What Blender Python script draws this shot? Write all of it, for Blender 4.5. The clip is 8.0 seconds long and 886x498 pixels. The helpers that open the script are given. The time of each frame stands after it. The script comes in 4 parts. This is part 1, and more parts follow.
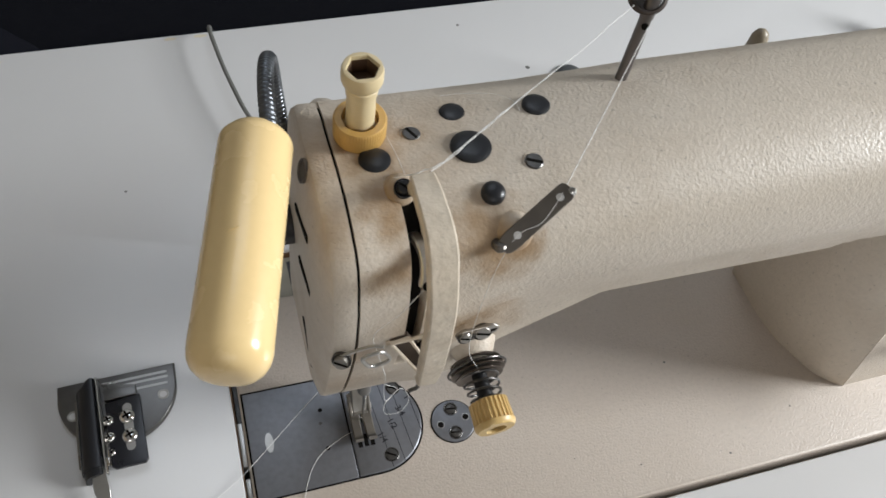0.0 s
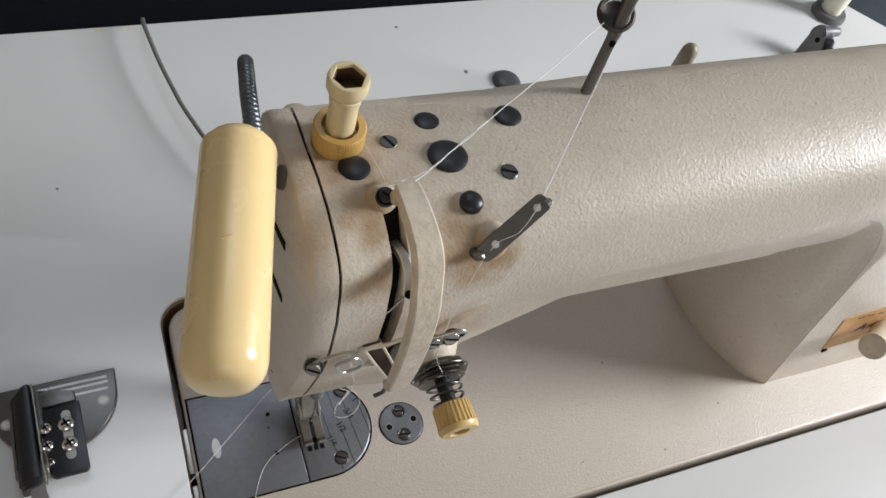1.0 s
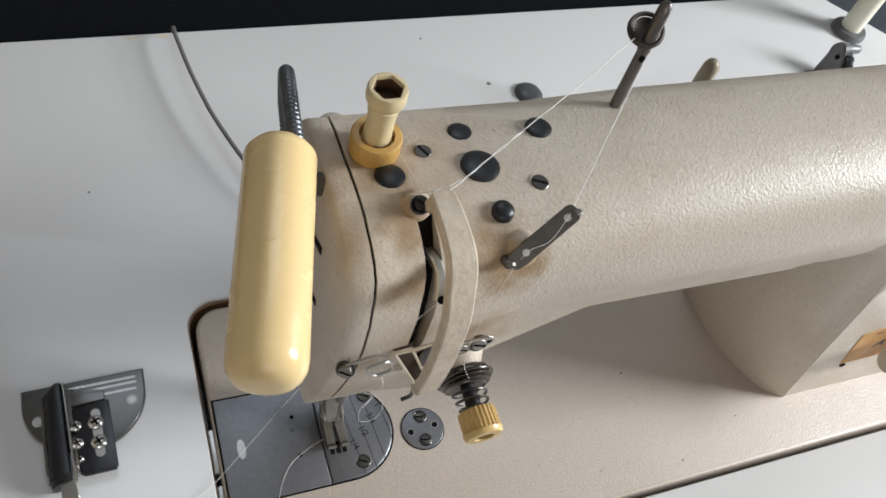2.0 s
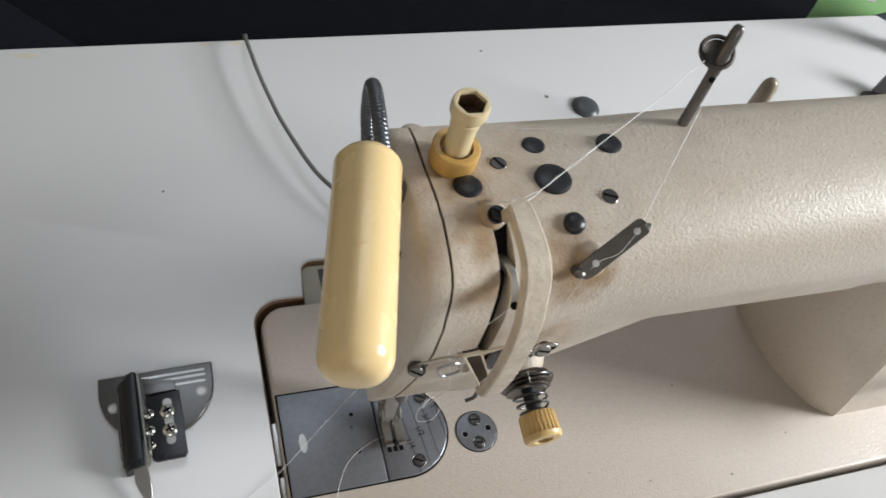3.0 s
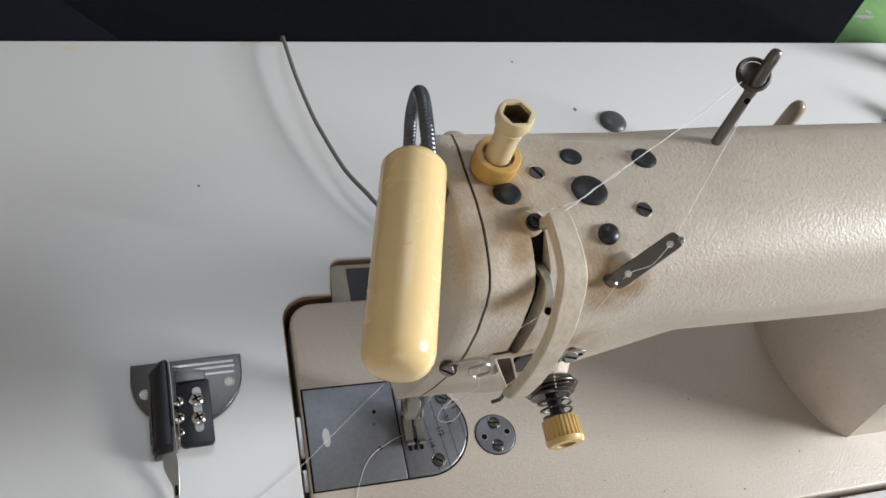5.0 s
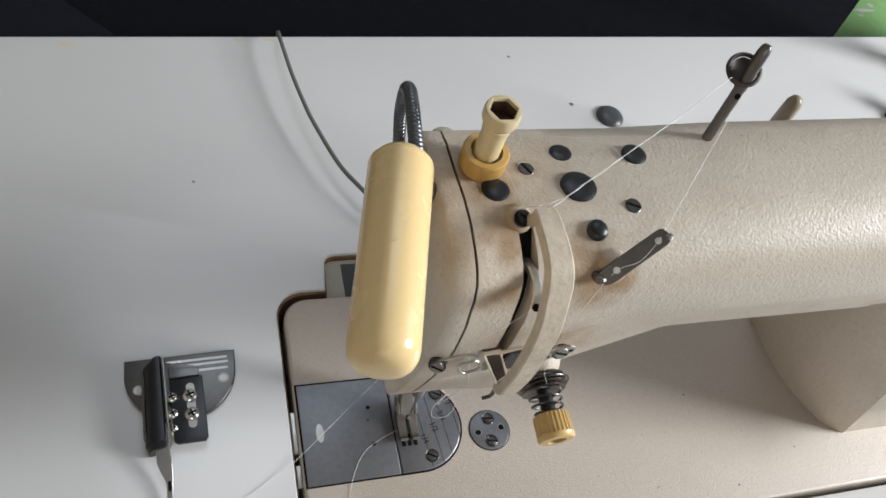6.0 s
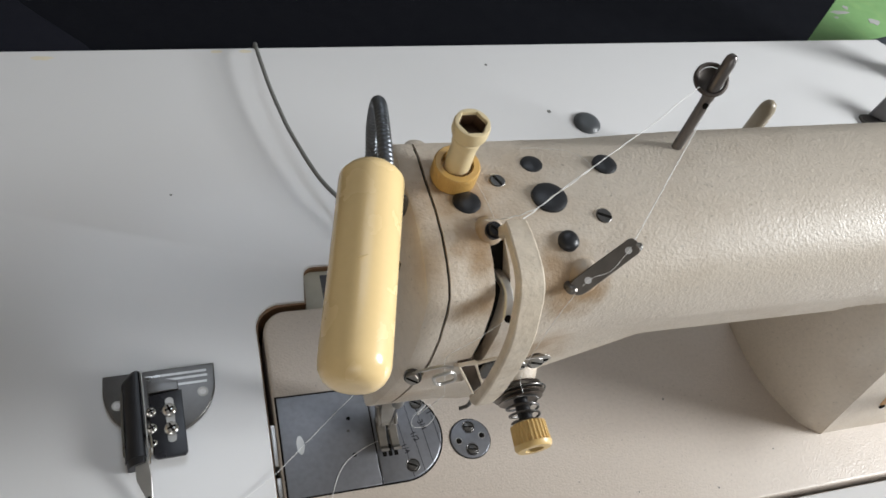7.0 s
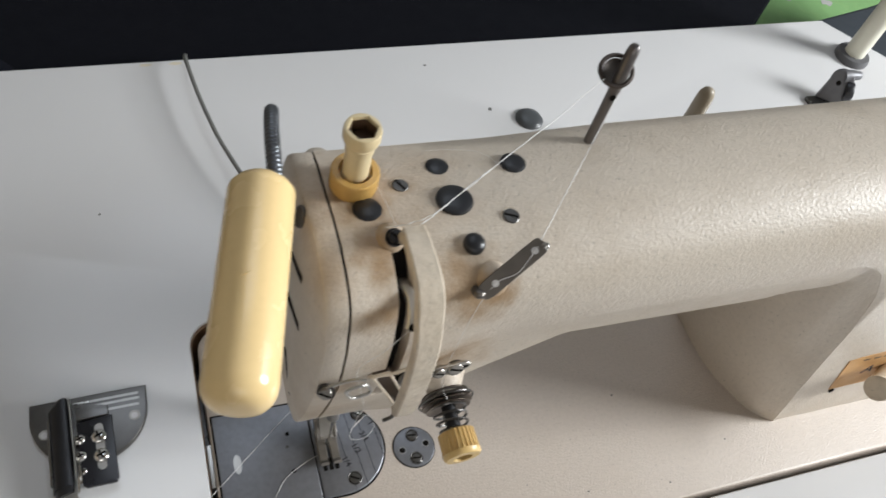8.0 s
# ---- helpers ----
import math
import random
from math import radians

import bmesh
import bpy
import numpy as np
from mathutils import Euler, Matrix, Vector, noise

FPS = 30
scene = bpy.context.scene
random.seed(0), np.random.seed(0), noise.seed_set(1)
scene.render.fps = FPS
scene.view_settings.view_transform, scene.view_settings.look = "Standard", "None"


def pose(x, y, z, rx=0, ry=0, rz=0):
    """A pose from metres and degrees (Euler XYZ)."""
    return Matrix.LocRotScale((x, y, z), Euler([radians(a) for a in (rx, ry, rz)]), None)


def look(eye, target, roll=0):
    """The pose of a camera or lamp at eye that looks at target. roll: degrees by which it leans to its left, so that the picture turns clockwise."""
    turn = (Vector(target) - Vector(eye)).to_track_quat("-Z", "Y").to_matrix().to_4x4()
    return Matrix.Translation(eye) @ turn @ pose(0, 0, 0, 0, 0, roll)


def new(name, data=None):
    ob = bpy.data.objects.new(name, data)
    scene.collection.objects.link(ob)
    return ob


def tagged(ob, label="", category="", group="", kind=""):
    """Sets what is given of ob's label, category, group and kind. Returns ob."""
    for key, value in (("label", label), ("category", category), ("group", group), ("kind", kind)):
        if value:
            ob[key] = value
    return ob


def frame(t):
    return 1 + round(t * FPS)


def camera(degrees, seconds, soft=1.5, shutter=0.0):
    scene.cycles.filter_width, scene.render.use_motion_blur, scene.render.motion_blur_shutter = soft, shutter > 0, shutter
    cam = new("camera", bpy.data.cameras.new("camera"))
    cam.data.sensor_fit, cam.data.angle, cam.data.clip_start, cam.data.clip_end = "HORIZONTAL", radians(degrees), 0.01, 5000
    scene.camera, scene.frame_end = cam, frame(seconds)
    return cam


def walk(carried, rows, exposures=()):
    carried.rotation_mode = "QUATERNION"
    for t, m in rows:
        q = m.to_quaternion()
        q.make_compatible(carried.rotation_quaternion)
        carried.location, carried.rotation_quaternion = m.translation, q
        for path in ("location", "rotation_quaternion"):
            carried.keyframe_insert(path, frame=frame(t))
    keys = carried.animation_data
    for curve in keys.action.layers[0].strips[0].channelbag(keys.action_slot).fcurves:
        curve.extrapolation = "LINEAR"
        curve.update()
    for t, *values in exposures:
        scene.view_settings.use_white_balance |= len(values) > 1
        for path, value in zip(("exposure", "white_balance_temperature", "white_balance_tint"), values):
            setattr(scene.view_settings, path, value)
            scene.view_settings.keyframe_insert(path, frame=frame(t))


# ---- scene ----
cam = camera(56.6, 8.0, soft=1.6, shutter=0.5)
PATH = [
    (0, (-0.1051, -0.0919, 0.4282), (-0.0046, 0.1154, 0.1012), 12.06),
    (0.5, (-0.1260, -0.0827, 0.4285), (-0.0011, 0.1153, 0.1041), 17.81),
    (1, (-0.1290, -0.0834, 0.4296), (0.0144, 0.1088, 0.1094), 21.36),
    (1.2, (-0.1309, -0.0823, 0.4299), (0.0132, 0.1101, 0.1102), 21.79),
    (2.3, (-0.1432, -0.0876, 0.4364), (-0.0075, 0.1135, 0.1184), 20.61),
    (2.5, (-0.1473, -0.0887, 0.4390), (-0.0147, 0.1144, 0.1210), 20.42),
    (3, (-0.1557, -0.0889, 0.4414), (-0.0329, 0.1170, 0.1212), 19.58),
    (3.5, (-0.1603, -0.0901, 0.4431), (-0.0480, 0.1165, 0.1194), 18.39),
    (4, (-0.1621, -0.0911, 0.4446), (-0.0490, 0.1166, 0.1220), 18.95),
    (4.2, (-0.1640, -0.0921, 0.4453), (-0.0496, 0.1151, 0.1229), 19.27),
    (5.3, (-0.1690, -0.0933, 0.4470), (-0.0507, 0.1173, 0.1282), 21.29),
    (5.5, (-0.1666, -0.0934, 0.4466), (-0.0497, 0.1163, 0.1267), 21.06),
    (6, (-0.1630, -0.0934, 0.4482), (-0.0467, 0.1146, 0.1269), 20.87),
    (6.5, (-0.1596, -0.0956, 0.4503), (-0.0408, 0.1111, 0.1291), 20.89),
    (7, (-0.1580, -0.0930, 0.4527), (-0.0357, 0.1154, 0.1339), 20.90),
    (7.5, (-0.1506, -0.0932, 0.4491), (-0.0215, 0.1122, 0.1311), 20.44),
    (8, (-0.1260, -0.0936, 0.4530), (0.0032, 0.1130, 0.1358), 19.16),
]
walk(cam, [(t, look(eye, target, roll)) for t, eye, target, roll in PATH], [(0.0, -0.12), (0.5, -0.18), (1.0, -0.14), (2.5, -0.02), (4.0, 0.0), (8.0, -0.04)])

# ---- light: a window to the operator's right, added fill behind and overhead, a closed room ----
scene.view_settings.exposure = 0.0
world = bpy.data.worlds.new("world")
world.use_nodes = True
scene.world = world
sky = world.node_tree.nodes.new("ShaderNodeTexSky")
sky.sky_type, sky.sun_disc = "NISHITA", False
sky.sun_elevation, sky.sun_rotation = radians(40), radians(120)
world.node_tree.links.new(sky.outputs[0], world.node_tree.nodes["Background"].inputs[0])
world.node_tree.nodes["Background"].inputs[1].default_value = 0.1


def window_or_fill_light(name, eye, target, wide, high, watts, colour):
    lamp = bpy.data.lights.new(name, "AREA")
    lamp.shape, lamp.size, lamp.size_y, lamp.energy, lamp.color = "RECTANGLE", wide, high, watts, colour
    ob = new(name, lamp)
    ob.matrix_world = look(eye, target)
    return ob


window_or_fill_light("window_daylight", (1.76, -0.34, 0.86), (0.05, 0.1, 0.1), 0.56, 0.64, 61, (0.925, 0.957, 0.98))
# Added overhead fill; no skylight is known here.
window_or_fill_light("overhead_fill", (0.25, 1.25, 2.28), (0.25, 1.2501, 0.0), 1.05, 1.05, 8.5, (0.84, 0.915, 1.0))
# Added fill from behind the camera, for the arm's front face.
window_or_fill_light("south_fill", (-0.45, -1.76, 0.95), (-0.1, 0.1, 0.1), 1.0, 0.8, 6, (1.0, 0.95, 0.88))


# ---- materials ----
def mat(name, colour, rough=0.5, metal=0.0, grain=0.0, grain_scale=400, bump=0.0, bump_scale=600, dirt=0.0, dirt_colour=(0.2, 0.13, 0.07), dirt_scale=25, coat=0.0, detail=3.0, shiny=0.5, stains=(), uneven=0.16, specks=0.0):
    """Principled surface with grain, a fine relief and patches of wear in the object's own space."""
    m = bpy.data.materials.new(name)
    m.use_nodes = True
    n, l = m.node_tree.nodes, m.node_tree.links
    b = n["Principled BSDF"]
    b.inputs["Roughness"].default_value, b.inputs["Metallic"].default_value = rough, metal
    b.inputs["Coat Weight"].default_value = coat
    b.inputs["Specular IOR Level"].default_value = shiny
    where = n.new("ShaderNodeTexCoord")
    base = n.new("ShaderNodeRGB")
    base.outputs[0].default_value = (*colour, 1)
    out = base.outputs[0]

    def noise_at(scale, det):
        t = n.new("ShaderNodeTexNoise")
        t.inputs["Scale"].default_value, t.inputs["Detail"].default_value = scale, det
        l.new(where.outputs["Object"], t.inputs["Vector"])
        return t

    def mixed(a, colour_b, factor):
        x = n.new("ShaderNodeMix")
        x.data_type = "RGBA"
        l.new(factor, x.inputs["Factor"])
        l.new(a, x.inputs["A"])
        x.inputs["B"].default_value = (*colour_b, 1)
        return x.outputs["Result"]

    def ramp(src, lo, hi, top):
        r = n.new("ShaderNodeMapRange")
        l.new(src, r.inputs["Value"])
        for key, v in zip(("From Min", "From Max", "To Min", "To Max"), (lo, hi, 0.0, top)):
            r.inputs[key].default_value = v
        return r.outputs["Result"]

    if grain:
        out = mixed(out, tuple(c * 0.6 for c in colour), ramp(noise_at(grain_scale, 4).outputs["Fac"], 0.4, 0.75, grain))
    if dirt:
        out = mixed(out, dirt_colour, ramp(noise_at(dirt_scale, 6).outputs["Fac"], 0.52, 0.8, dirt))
    if specks:
        out = mixed(out, tuple(c * 0.45 for c in colour), ramp(noise_at(520, 2).outputs["Fac"], 0.66, 0.74, specks))
    for centre, radius, strength in stains:
        d = n.new("ShaderNodeVectorMath")
        d.operation = "DISTANCE"
        l.new(where.outputs["Object"], d.inputs[0])
        d.inputs[1].default_value = [c * 0.001 for c in centre]
        k = n.new("ShaderNodeMath")
        k.operation = "MULTIPLY_ADD"
        l.new(noise_at(110, 5).outputs["Fac"], k.inputs[0])
        k.inputs[1].default_value = radius * 0.0016
        l.new(d.outputs["Value"], k.inputs[2])
        r = n.new("ShaderNodeMapRange")
        l.new(k.outputs[0], r.inputs["Value"])
        for key, v in zip(("From Min", "From Max", "To Min", "To Max"), (radius * 0.0011, radius * 0.0021, strength, 0.0)):
            r.inputs[key].default_value = v
        out = mixed(out, (0.30, 0.185, 0.085), r.outputs["Result"])
    l.new(out, b.inputs["Base Color"])
    vary = ramp(noise_at(60, 4).outputs["Fac"], 0.3, 0.7, uneven)
    add = n.new("ShaderNodeMath")
    add.inputs[1].default_value = max(0.02, rough - 0.08)
    l.new(vary, add.inputs[0])
    l.new(add.outputs[0], b.inputs["Roughness"])
    if bump:
        h = noise_at(bump_scale, detail)
        k = n.new("ShaderNodeBump")
        k.inputs["Strength"].default_value, k.inputs["Distance"].default_value = bump, 0.0006
        l.new(h.outputs["Fac"], k.inputs["Height"])
        l.new(k.outputs[0], b.inputs["Normal"])
    return m


# Brown stains; the last three broad, faint spots darken the top of the head.
STAINS_AND_TONE = [((-21, 52, 206), 15, 0.75), ((-14, 47, 198), 11, 0.7), ((-8, 46, 204), 7, 0.6), ((-50, 67, 214), 9, 0.75), ((-55, 63, 213), 7, 0.7), ((-53.5, 55, 210), 6, 0.65), ((-51, 48, 203), 7, 0.5), ((-50, 45, 198), 7, 0.45), ((-56, 44.6, 199), 6, 0.4), ((-62, 44, 199), 5, 0.35), ((-47, 47, 170), 12, 0.4), ((-14, 44, 158), 15, 0.72), ((-4, 46, 140), 12, 0.5), ((-30, 44, 150), 14, 0.62), ((-55, 93, 214), 13, 0.55), ((-37, 92.6, 214), 5.5, 0.4), ((-66, 43, 150), 9, 0.55), ((-68, 50, 108), 16, 0.4), ((-72, 60, 210), 10, 0.35), ((-52.6, 82.4, 215), 9, 0.45), ((-50, 84, 214), 34, 0.22), ((-70, 95, 208), 22, 0.25), ((-30, 98, 213), 26, 0.16)]
ENAMEL = mat("beige_enamel", (0.595, 0.525, 0.44), 0.42, grain=0.2, grain_scale=380, bump=0.48, bump_scale=740, dirt=0.3, dirt_colour=(0.33, 0.24, 0.15), dirt_scale=22, detail=2.0, stains=STAINS_AND_TONE, specks=0.55)
BED = mat("beige_bed_enamel", (0.54, 0.47, 0.405), 0.46, grain=0.18, grain_scale=380, bump=0.55, bump_scale=720, dirt=0.18, dirt_colour=(0.38, 0.3, 0.2), dirt_scale=14, detail=2.0, specks=0.45)
GUARD = mat("worn_beige_enamel", (0.62, 0.535, 0.425), 0.44, grain=0.4, grain_scale=170, bump=0.7, bump_scale=300, dirt=0.5, dirt_colour=(0.36, 0.27, 0.18), dirt_scale=70, specks=0.4)
LAMINATE = mat("white_laminate", (0.65, 0.643, 0.64), 0.30, uneven=0.02, grain=0.03, grain_scale=9, bump=0.05, bump_scale=900, dirt=0.0, dirt_colour=(0.6, 0.55, 0.46), dirt_scale=3)
WOOD = mat("board_edge", (0.19, 0.105, 0.05), 0.6, grain=0.5, grain_scale=90, bump=0.4, bump_scale=200)
PLATE = mat("blued_steel_plate", (0.225, 0.23, 0.25), 0.48, 0.75, uneven=0.05, grain=0.3, grain_scale=320, bump=0.05, bump_scale=900, dirt=0.06, dirt_colour=(0.16, 0.16, 0.17), dirt_scale=40)
PALE_STEEL = mat("brushed_steel", (0.52, 0.51, 0.49), 0.34, 0.9, grain=0.2, grain_scale=200, bump=0.06, bump_scale=800)
CHROME = mat("bright_chrome", (0.78, 0.77, 0.75), 0.16, 1.0, grain=0.1)
DARK_STEEL = mat("dark_steel", (0.115, 0.11, 0.105), 0.32, 0.9, grain=0.3, grain_scale=150)
SCREW = mat("screw_steel", (0.13, 0.125, 0.12), 0.36, 0.85, grain=0.3, grain_scale=200)
BLACK = mat("black_rubber", (0.013, 0.0135, 0.016), 0.38, grain=0.3, grain_scale=200, bump=0.1, bump_scale=500)
# Near-black that paints the shade inside slots, holes and joints.
GAP_SHADE = mat("gap_shade", (0.010, 0.009, 0.008), 0.8, grain=0.3, shiny=0.05)
CREAM = mat("cream_lamp_plastic", (0.84, 0.62, 0.31), 0.24, grain=0.05, bump=0.03, bump_scale=250)
IVORY = mat("ivory_plastic", (0.68, 0.56, 0.34), 0.42, grain=0.1, dirt=0.25, dirt_colour=(0.45, 0.31, 0.12), dirt_scale=60)
MUSTARD = mat("mustard_plastic", (0.56, 0.34, 0.10), 0.42, grain=0.15, dirt=0.3, dirt_colour=(0.3, 0.17, 0.05), dirt_scale=80)
KNOB = mat("ochre_plastic", (0.66, 0.46, 0.19), 0.38, grain=0.12, dirt=0.25, dirt_colour=(0.4, 0.25, 0.08), dirt_scale=90)
THREAD = mat("white_thread", (0.80, 0.79, 0.77), 0.8, grain=0.3, grain_scale=900)
CABLE = mat("grey_cable", (0.15, 0.15, 0.14), 0.45, grain=0.2)
CLOTH = mat("black_cloth", (0.006, 0.0065, 0.009), 0.9, grain=0.3, grain_scale=300, bump=0.3, bump_scale=700, shiny=0.06)
GREEN = mat("green_paint", (0.23, 0.42, 0.17), 0.5, grain=0.2, grain_scale=30, dirt=0.5, dirt_colour=(0.34, 0.50, 0.20), dirt_scale=35)
WALL = mat("pale_wall_paint", (0.42, 0.41, 0.40), 0.8, grain=0.1, grain_scale=20, bump=0.1, bump_scale=80)
LABEL = mat("orange_label", (0.58, 0.33, 0.13), 0.6, grain=0.5, grain_scale=60, dirt=0.6, dirt_colour=(0.42, 0.22, 0.08), dirt_scale=60)
INK = mat("dark_ink", (0.05, 0.045, 0.04), 0.6)
ENGRAVED = mat("engraved_mark", (0.045, 0.045, 0.05), 0.7, shiny=0.1)
WORN_STEEL = mat("worn_steel", (0.38, 0.36, 0.33), 0.36, 0.9, grain=0.4, grain_scale=150)
STAIN = mat("yellow_stain", (0.62, 0.56, 0.43), 0.5, grain=0.2, grain_scale=100)


# ---- builders, in millimetres ----
MM = 0.001


def finish(name, bm, material, parent=None, label="", sharp=35):
    """One mesh object from a bmesh in millimetres."""
    bmesh.ops.recalc_face_normals(bm, faces=bm.faces)
    bmesh.ops.scale(bm, vec=(MM, MM, MM), verts=bm.verts)
    me = bpy.data.meshes.new(name)
    bm.to_mesh(me)
    bm.free()
    for p in me.polygons:
        p.use_smooth = True
    me.set_sharp_from_angle(angle=radians(sharp))
    me.materials.append(material)
    ob = new(name, me)
    if parent:
        ob.parent = parent
    if label:
        ob["label"] = label
    return ob


def part(name, bm, material, parent, label="", sharp=35):
    return finish(name, bm, material, parent, label, sharp)


def thing(name, label, category, group="", kind=""):
    return tagged(new(name), label, category, group, kind)


def loft(sections, closed_ends=True):
    """Skin over rings of equal length."""
    bm = bmesh.new()
    rings = [[bm.verts.new(p) for p in s] for s in sections]
    for a, b in zip(rings, rings[1:]):
        for i in range(len(a)):
            j = (i + 1) % len(a)
            bm.faces.new((a[i], a[j], b[j], b[i]))
    if closed_ends:
        bm.faces.new(rings[0])
        bm.faces.new(rings[-1])
    return bm


def axes_of(way):
    way = Vector(way).normalized()
    side = way.cross(Vector((0, 0, 1)) if abs(way.z) < 0.9 else Vector((0, 1, 0))).normalized()
    return way, side, side.cross(way)


def turned(base, way, profile, n=32, ribs=0, rib=0.0, rib_from=0, rib_to=0):
    """A turned body: profile rows of (distance along the axis, radius). ribs: flutes round rows rib_from to rib_to. A radius below 0 makes that row a hexagon."""
    way, u, v = axes_of(way)
    base = Vector(base)
    if ribs:
        n = ribs * 4
    rows = []
    for k, (d, r) in enumerate(profile):
        ring = []
        for i in range(n):
            a = 2 * math.pi * i / n
            if r < 0:
                ring.append(base + way * d + (u * math.cos(a) + v * math.sin(a)) * abs(r) * 0.866 / math.cos(a % (math.pi / 3) - math.pi / 6))
                continue
            rr = r - (rib if ribs and rib_from <= k <= rib_to and i % 4 in (2, 3) else 0)
            ring.append(base + way * d + (u * math.cos(a) + v * math.sin(a)) * rr)
        rows.append(ring)
    return loft(rows)


def smooth_line(points, steps=8):
    """A curve through the points."""
    p = [Vector(q) for q in points]
    p = [p[0] * 2 - p[1]] + p + [p[-1] * 2 - p[-2]]
    out = []
    for i in range(1, len(p) - 2):
        a, b, c, d = p[i - 1 : i + 3]
        for s in range(steps):
            t = s / steps
            out.append(0.5 * (2 * b + (c - a) * t + (2 * a - 5 * b + 4 * c - d) * t * t + (3 * b - a - 3 * c + d) * t**3))
    return out + [p[-2]]


def tube(points, radius, n=8, steps=8, tip=None):
    """A round rod along a smooth line."""
    line = smooth_line(points, steps) if steps > 1 else [Vector(q) for q in points]
    side = None
    rows = []
    for i, q in enumerate(line):
        way = (line[min(i + 1, len(line) - 1)] - line[max(i - 1, 0)]).normalized()
        side = axes_of(way)[1] if side is None else (side - way * side.dot(way)).normalized()
        up = way.cross(side)
        r = radius if not callable(radius) else radius(i / (len(line) - 1))
        rows.append([q + (side * math.cos(2 * math.pi * k / n) + up * math.sin(2 * math.pi * k / n)) * r for k in range(n)])
    return loft(rows)


def bar(points, wide, thick, across=(1, 0, 0), steps=8, corner=0.3):
    """A flat bar with eased edges along a smooth line."""
    line = smooth_line(points, steps) if steps > 1 else [Vector(q) for q in points]
    rows = []
    for i, q in enumerate(line):
        way = (line[min(i + 1, len(line) - 1)] - line[max(i - 1, 0)]).normalized()
        s = Vector(across)
        s = (s - way * s.dot(way)).normalized()
        up = way.cross(s)
        f = i / (len(line) - 1)
        w, t = (wide(f) if callable(wide) else wide) / 2, (thick(f) if callable(thick) else thick) / 2
        c = min(w, t) * corner
        ring = [(w - c, t), (-w + c, t), (-w, t - c), (-w, -t + c), (-w + c, -t), (w - c, -t), (w, -t + c), (w, t - c)]
        rows.append([q + s * a + up * b for a, b in ring])
    return loft(rows)


def slab(outline, z0, z1, bevel=0.0, holes=()):
    """A flat plate with an outline in x and y, and holes."""
    bm = bmesh.new()
    for loop in (outline, *holes):
        v = [bm.verts.new((x, y, z1)) for x, y in loop]
        for a, b in zip(v, v[1:] + v[:1]):
            bm.edges.new((a, b))
    bmesh.ops.triangle_fill(bm, use_beauty=True, use_dissolve=False, edges=bm.edges[:])
    top = bm.faces[:]
    low = bmesh.ops.extrude_face_region(bm, geom=top)
    for v in [g for g in low["geom"] if isinstance(g, bmesh.types.BMVert)]:
        v.co.z = z0
    if bevel:
        bmesh.ops.recalc_face_normals(bm, faces=bm.faces)
        edges = [e for e in bm.edges if all(abs(v.co.z - z1) < 1e-4 for v in e.verts) and len(e.link_faces) == 2 and e.calc_face_angle(0) > 1.2]
        bmesh.ops.bevel(bm, geom=edges, offset=bevel, segments=3, profile=0.5, affect="EDGES")
    return bm


def arc(cx, cy, r, a0, a1, n=12):
    return [(cx + r * math.cos(radians(a0 + (a1 - a0) * i / n)), cy + r * math.sin(radians(a0 + (a1 - a0) * i / n))) for i in range(n + 1)]


def box(x0, x1, y0, y1, z0, z1, bevel=0.0):
    return slab([(x0, y0), (x1, y0), (x1, y1), (x0, y1)], z0, z1, bevel)


def turned_box(centre, size, ways, bevel=0.0):
    """A box with eased edges, its axes along ways (x, y)."""
    bm = bmesh.new()
    bmesh.ops.create_cube(bm, size=1)
    bmesh.ops.scale(bm, vec=size, verts=bm.verts)
    if bevel:
        bmesh.ops.bevel(bm, geom=bm.edges[:], offset=bevel, segments=2, affect="EDGES")
    x = Vector(ways[0]).normalized()
    y = Vector(ways[1])
    y = (y - x * y.dot(x)).normalized()
    m = Matrix((x, y, x.cross(y))).transposed().to_4x4()
    m.translation = Vector(centre)
    bmesh.ops.transform(bm, matrix=m, verts=bm.verts)
    return bm


def joined(*some):
    """Several bmeshes as one."""
    out = bmesh.new()
    for b in some:
        me = bpy.data.meshes.new("piece")
        b.to_mesh(me)
        b.free()
        out.from_mesh(me)
        bpy.data.meshes.remove(me)
    return out


def lerp(x, xs, ys):
    return float(np.interp(x, xs, ys))


# ---- the room: an unseen shell, toned for the light it bounces ----
ROOM = (-2000, 1800, -1800, 2200, -750, 2300)
x0, x1, y0, y1, z0, z1 = ROOM
tagged(finish("floor", box(x0, x1, y0, y1, z0 - 60, z0), mat("grey_concrete", (0.24, 0.22, 0.2), 0.8, grain=0.3, grain_scale=20, bump=0.2, bump_scale=60)), "unseen floor of the workroom, grey to keep bounced light neutral", "floor", kind="structure")
# Unseen ceiling, opened only to let the added overhead fill in.
roof = slab([(x0, y0), (x1, y0), (x1, y1), (x0, y1)], z1, z1 + 60, 0, holes=[[(-290, 710), (790, 710), (790, 1790), (-290, 1790)]])
tagged(finish("ceiling", roof, WALL), "unseen pale painted ceiling with an opening for the added overhead fill", "ceiling", kind="structure")
tagged(finish("wall_north", box(x0, x1, y1, y1 + 100, z0, z1), WALL), "pale painted wall behind the table", "wall", kind="structure")
# Unseen opening cut for the added fill lamp; no window is known here.
south = joined(box(x0, -970, y0 - 100, y0, z0, z1), box(70, x1, y0 - 100, y0, z0, z1), box(-970, 70, y0 - 100, y0, z0, 540), box(-970, 70, y0 - 100, y0, 1370, z1))
tagged(finish("wall_south", south, WALL), "unseen pale painted wall with a window-sized opening", "wall", kind="structure")
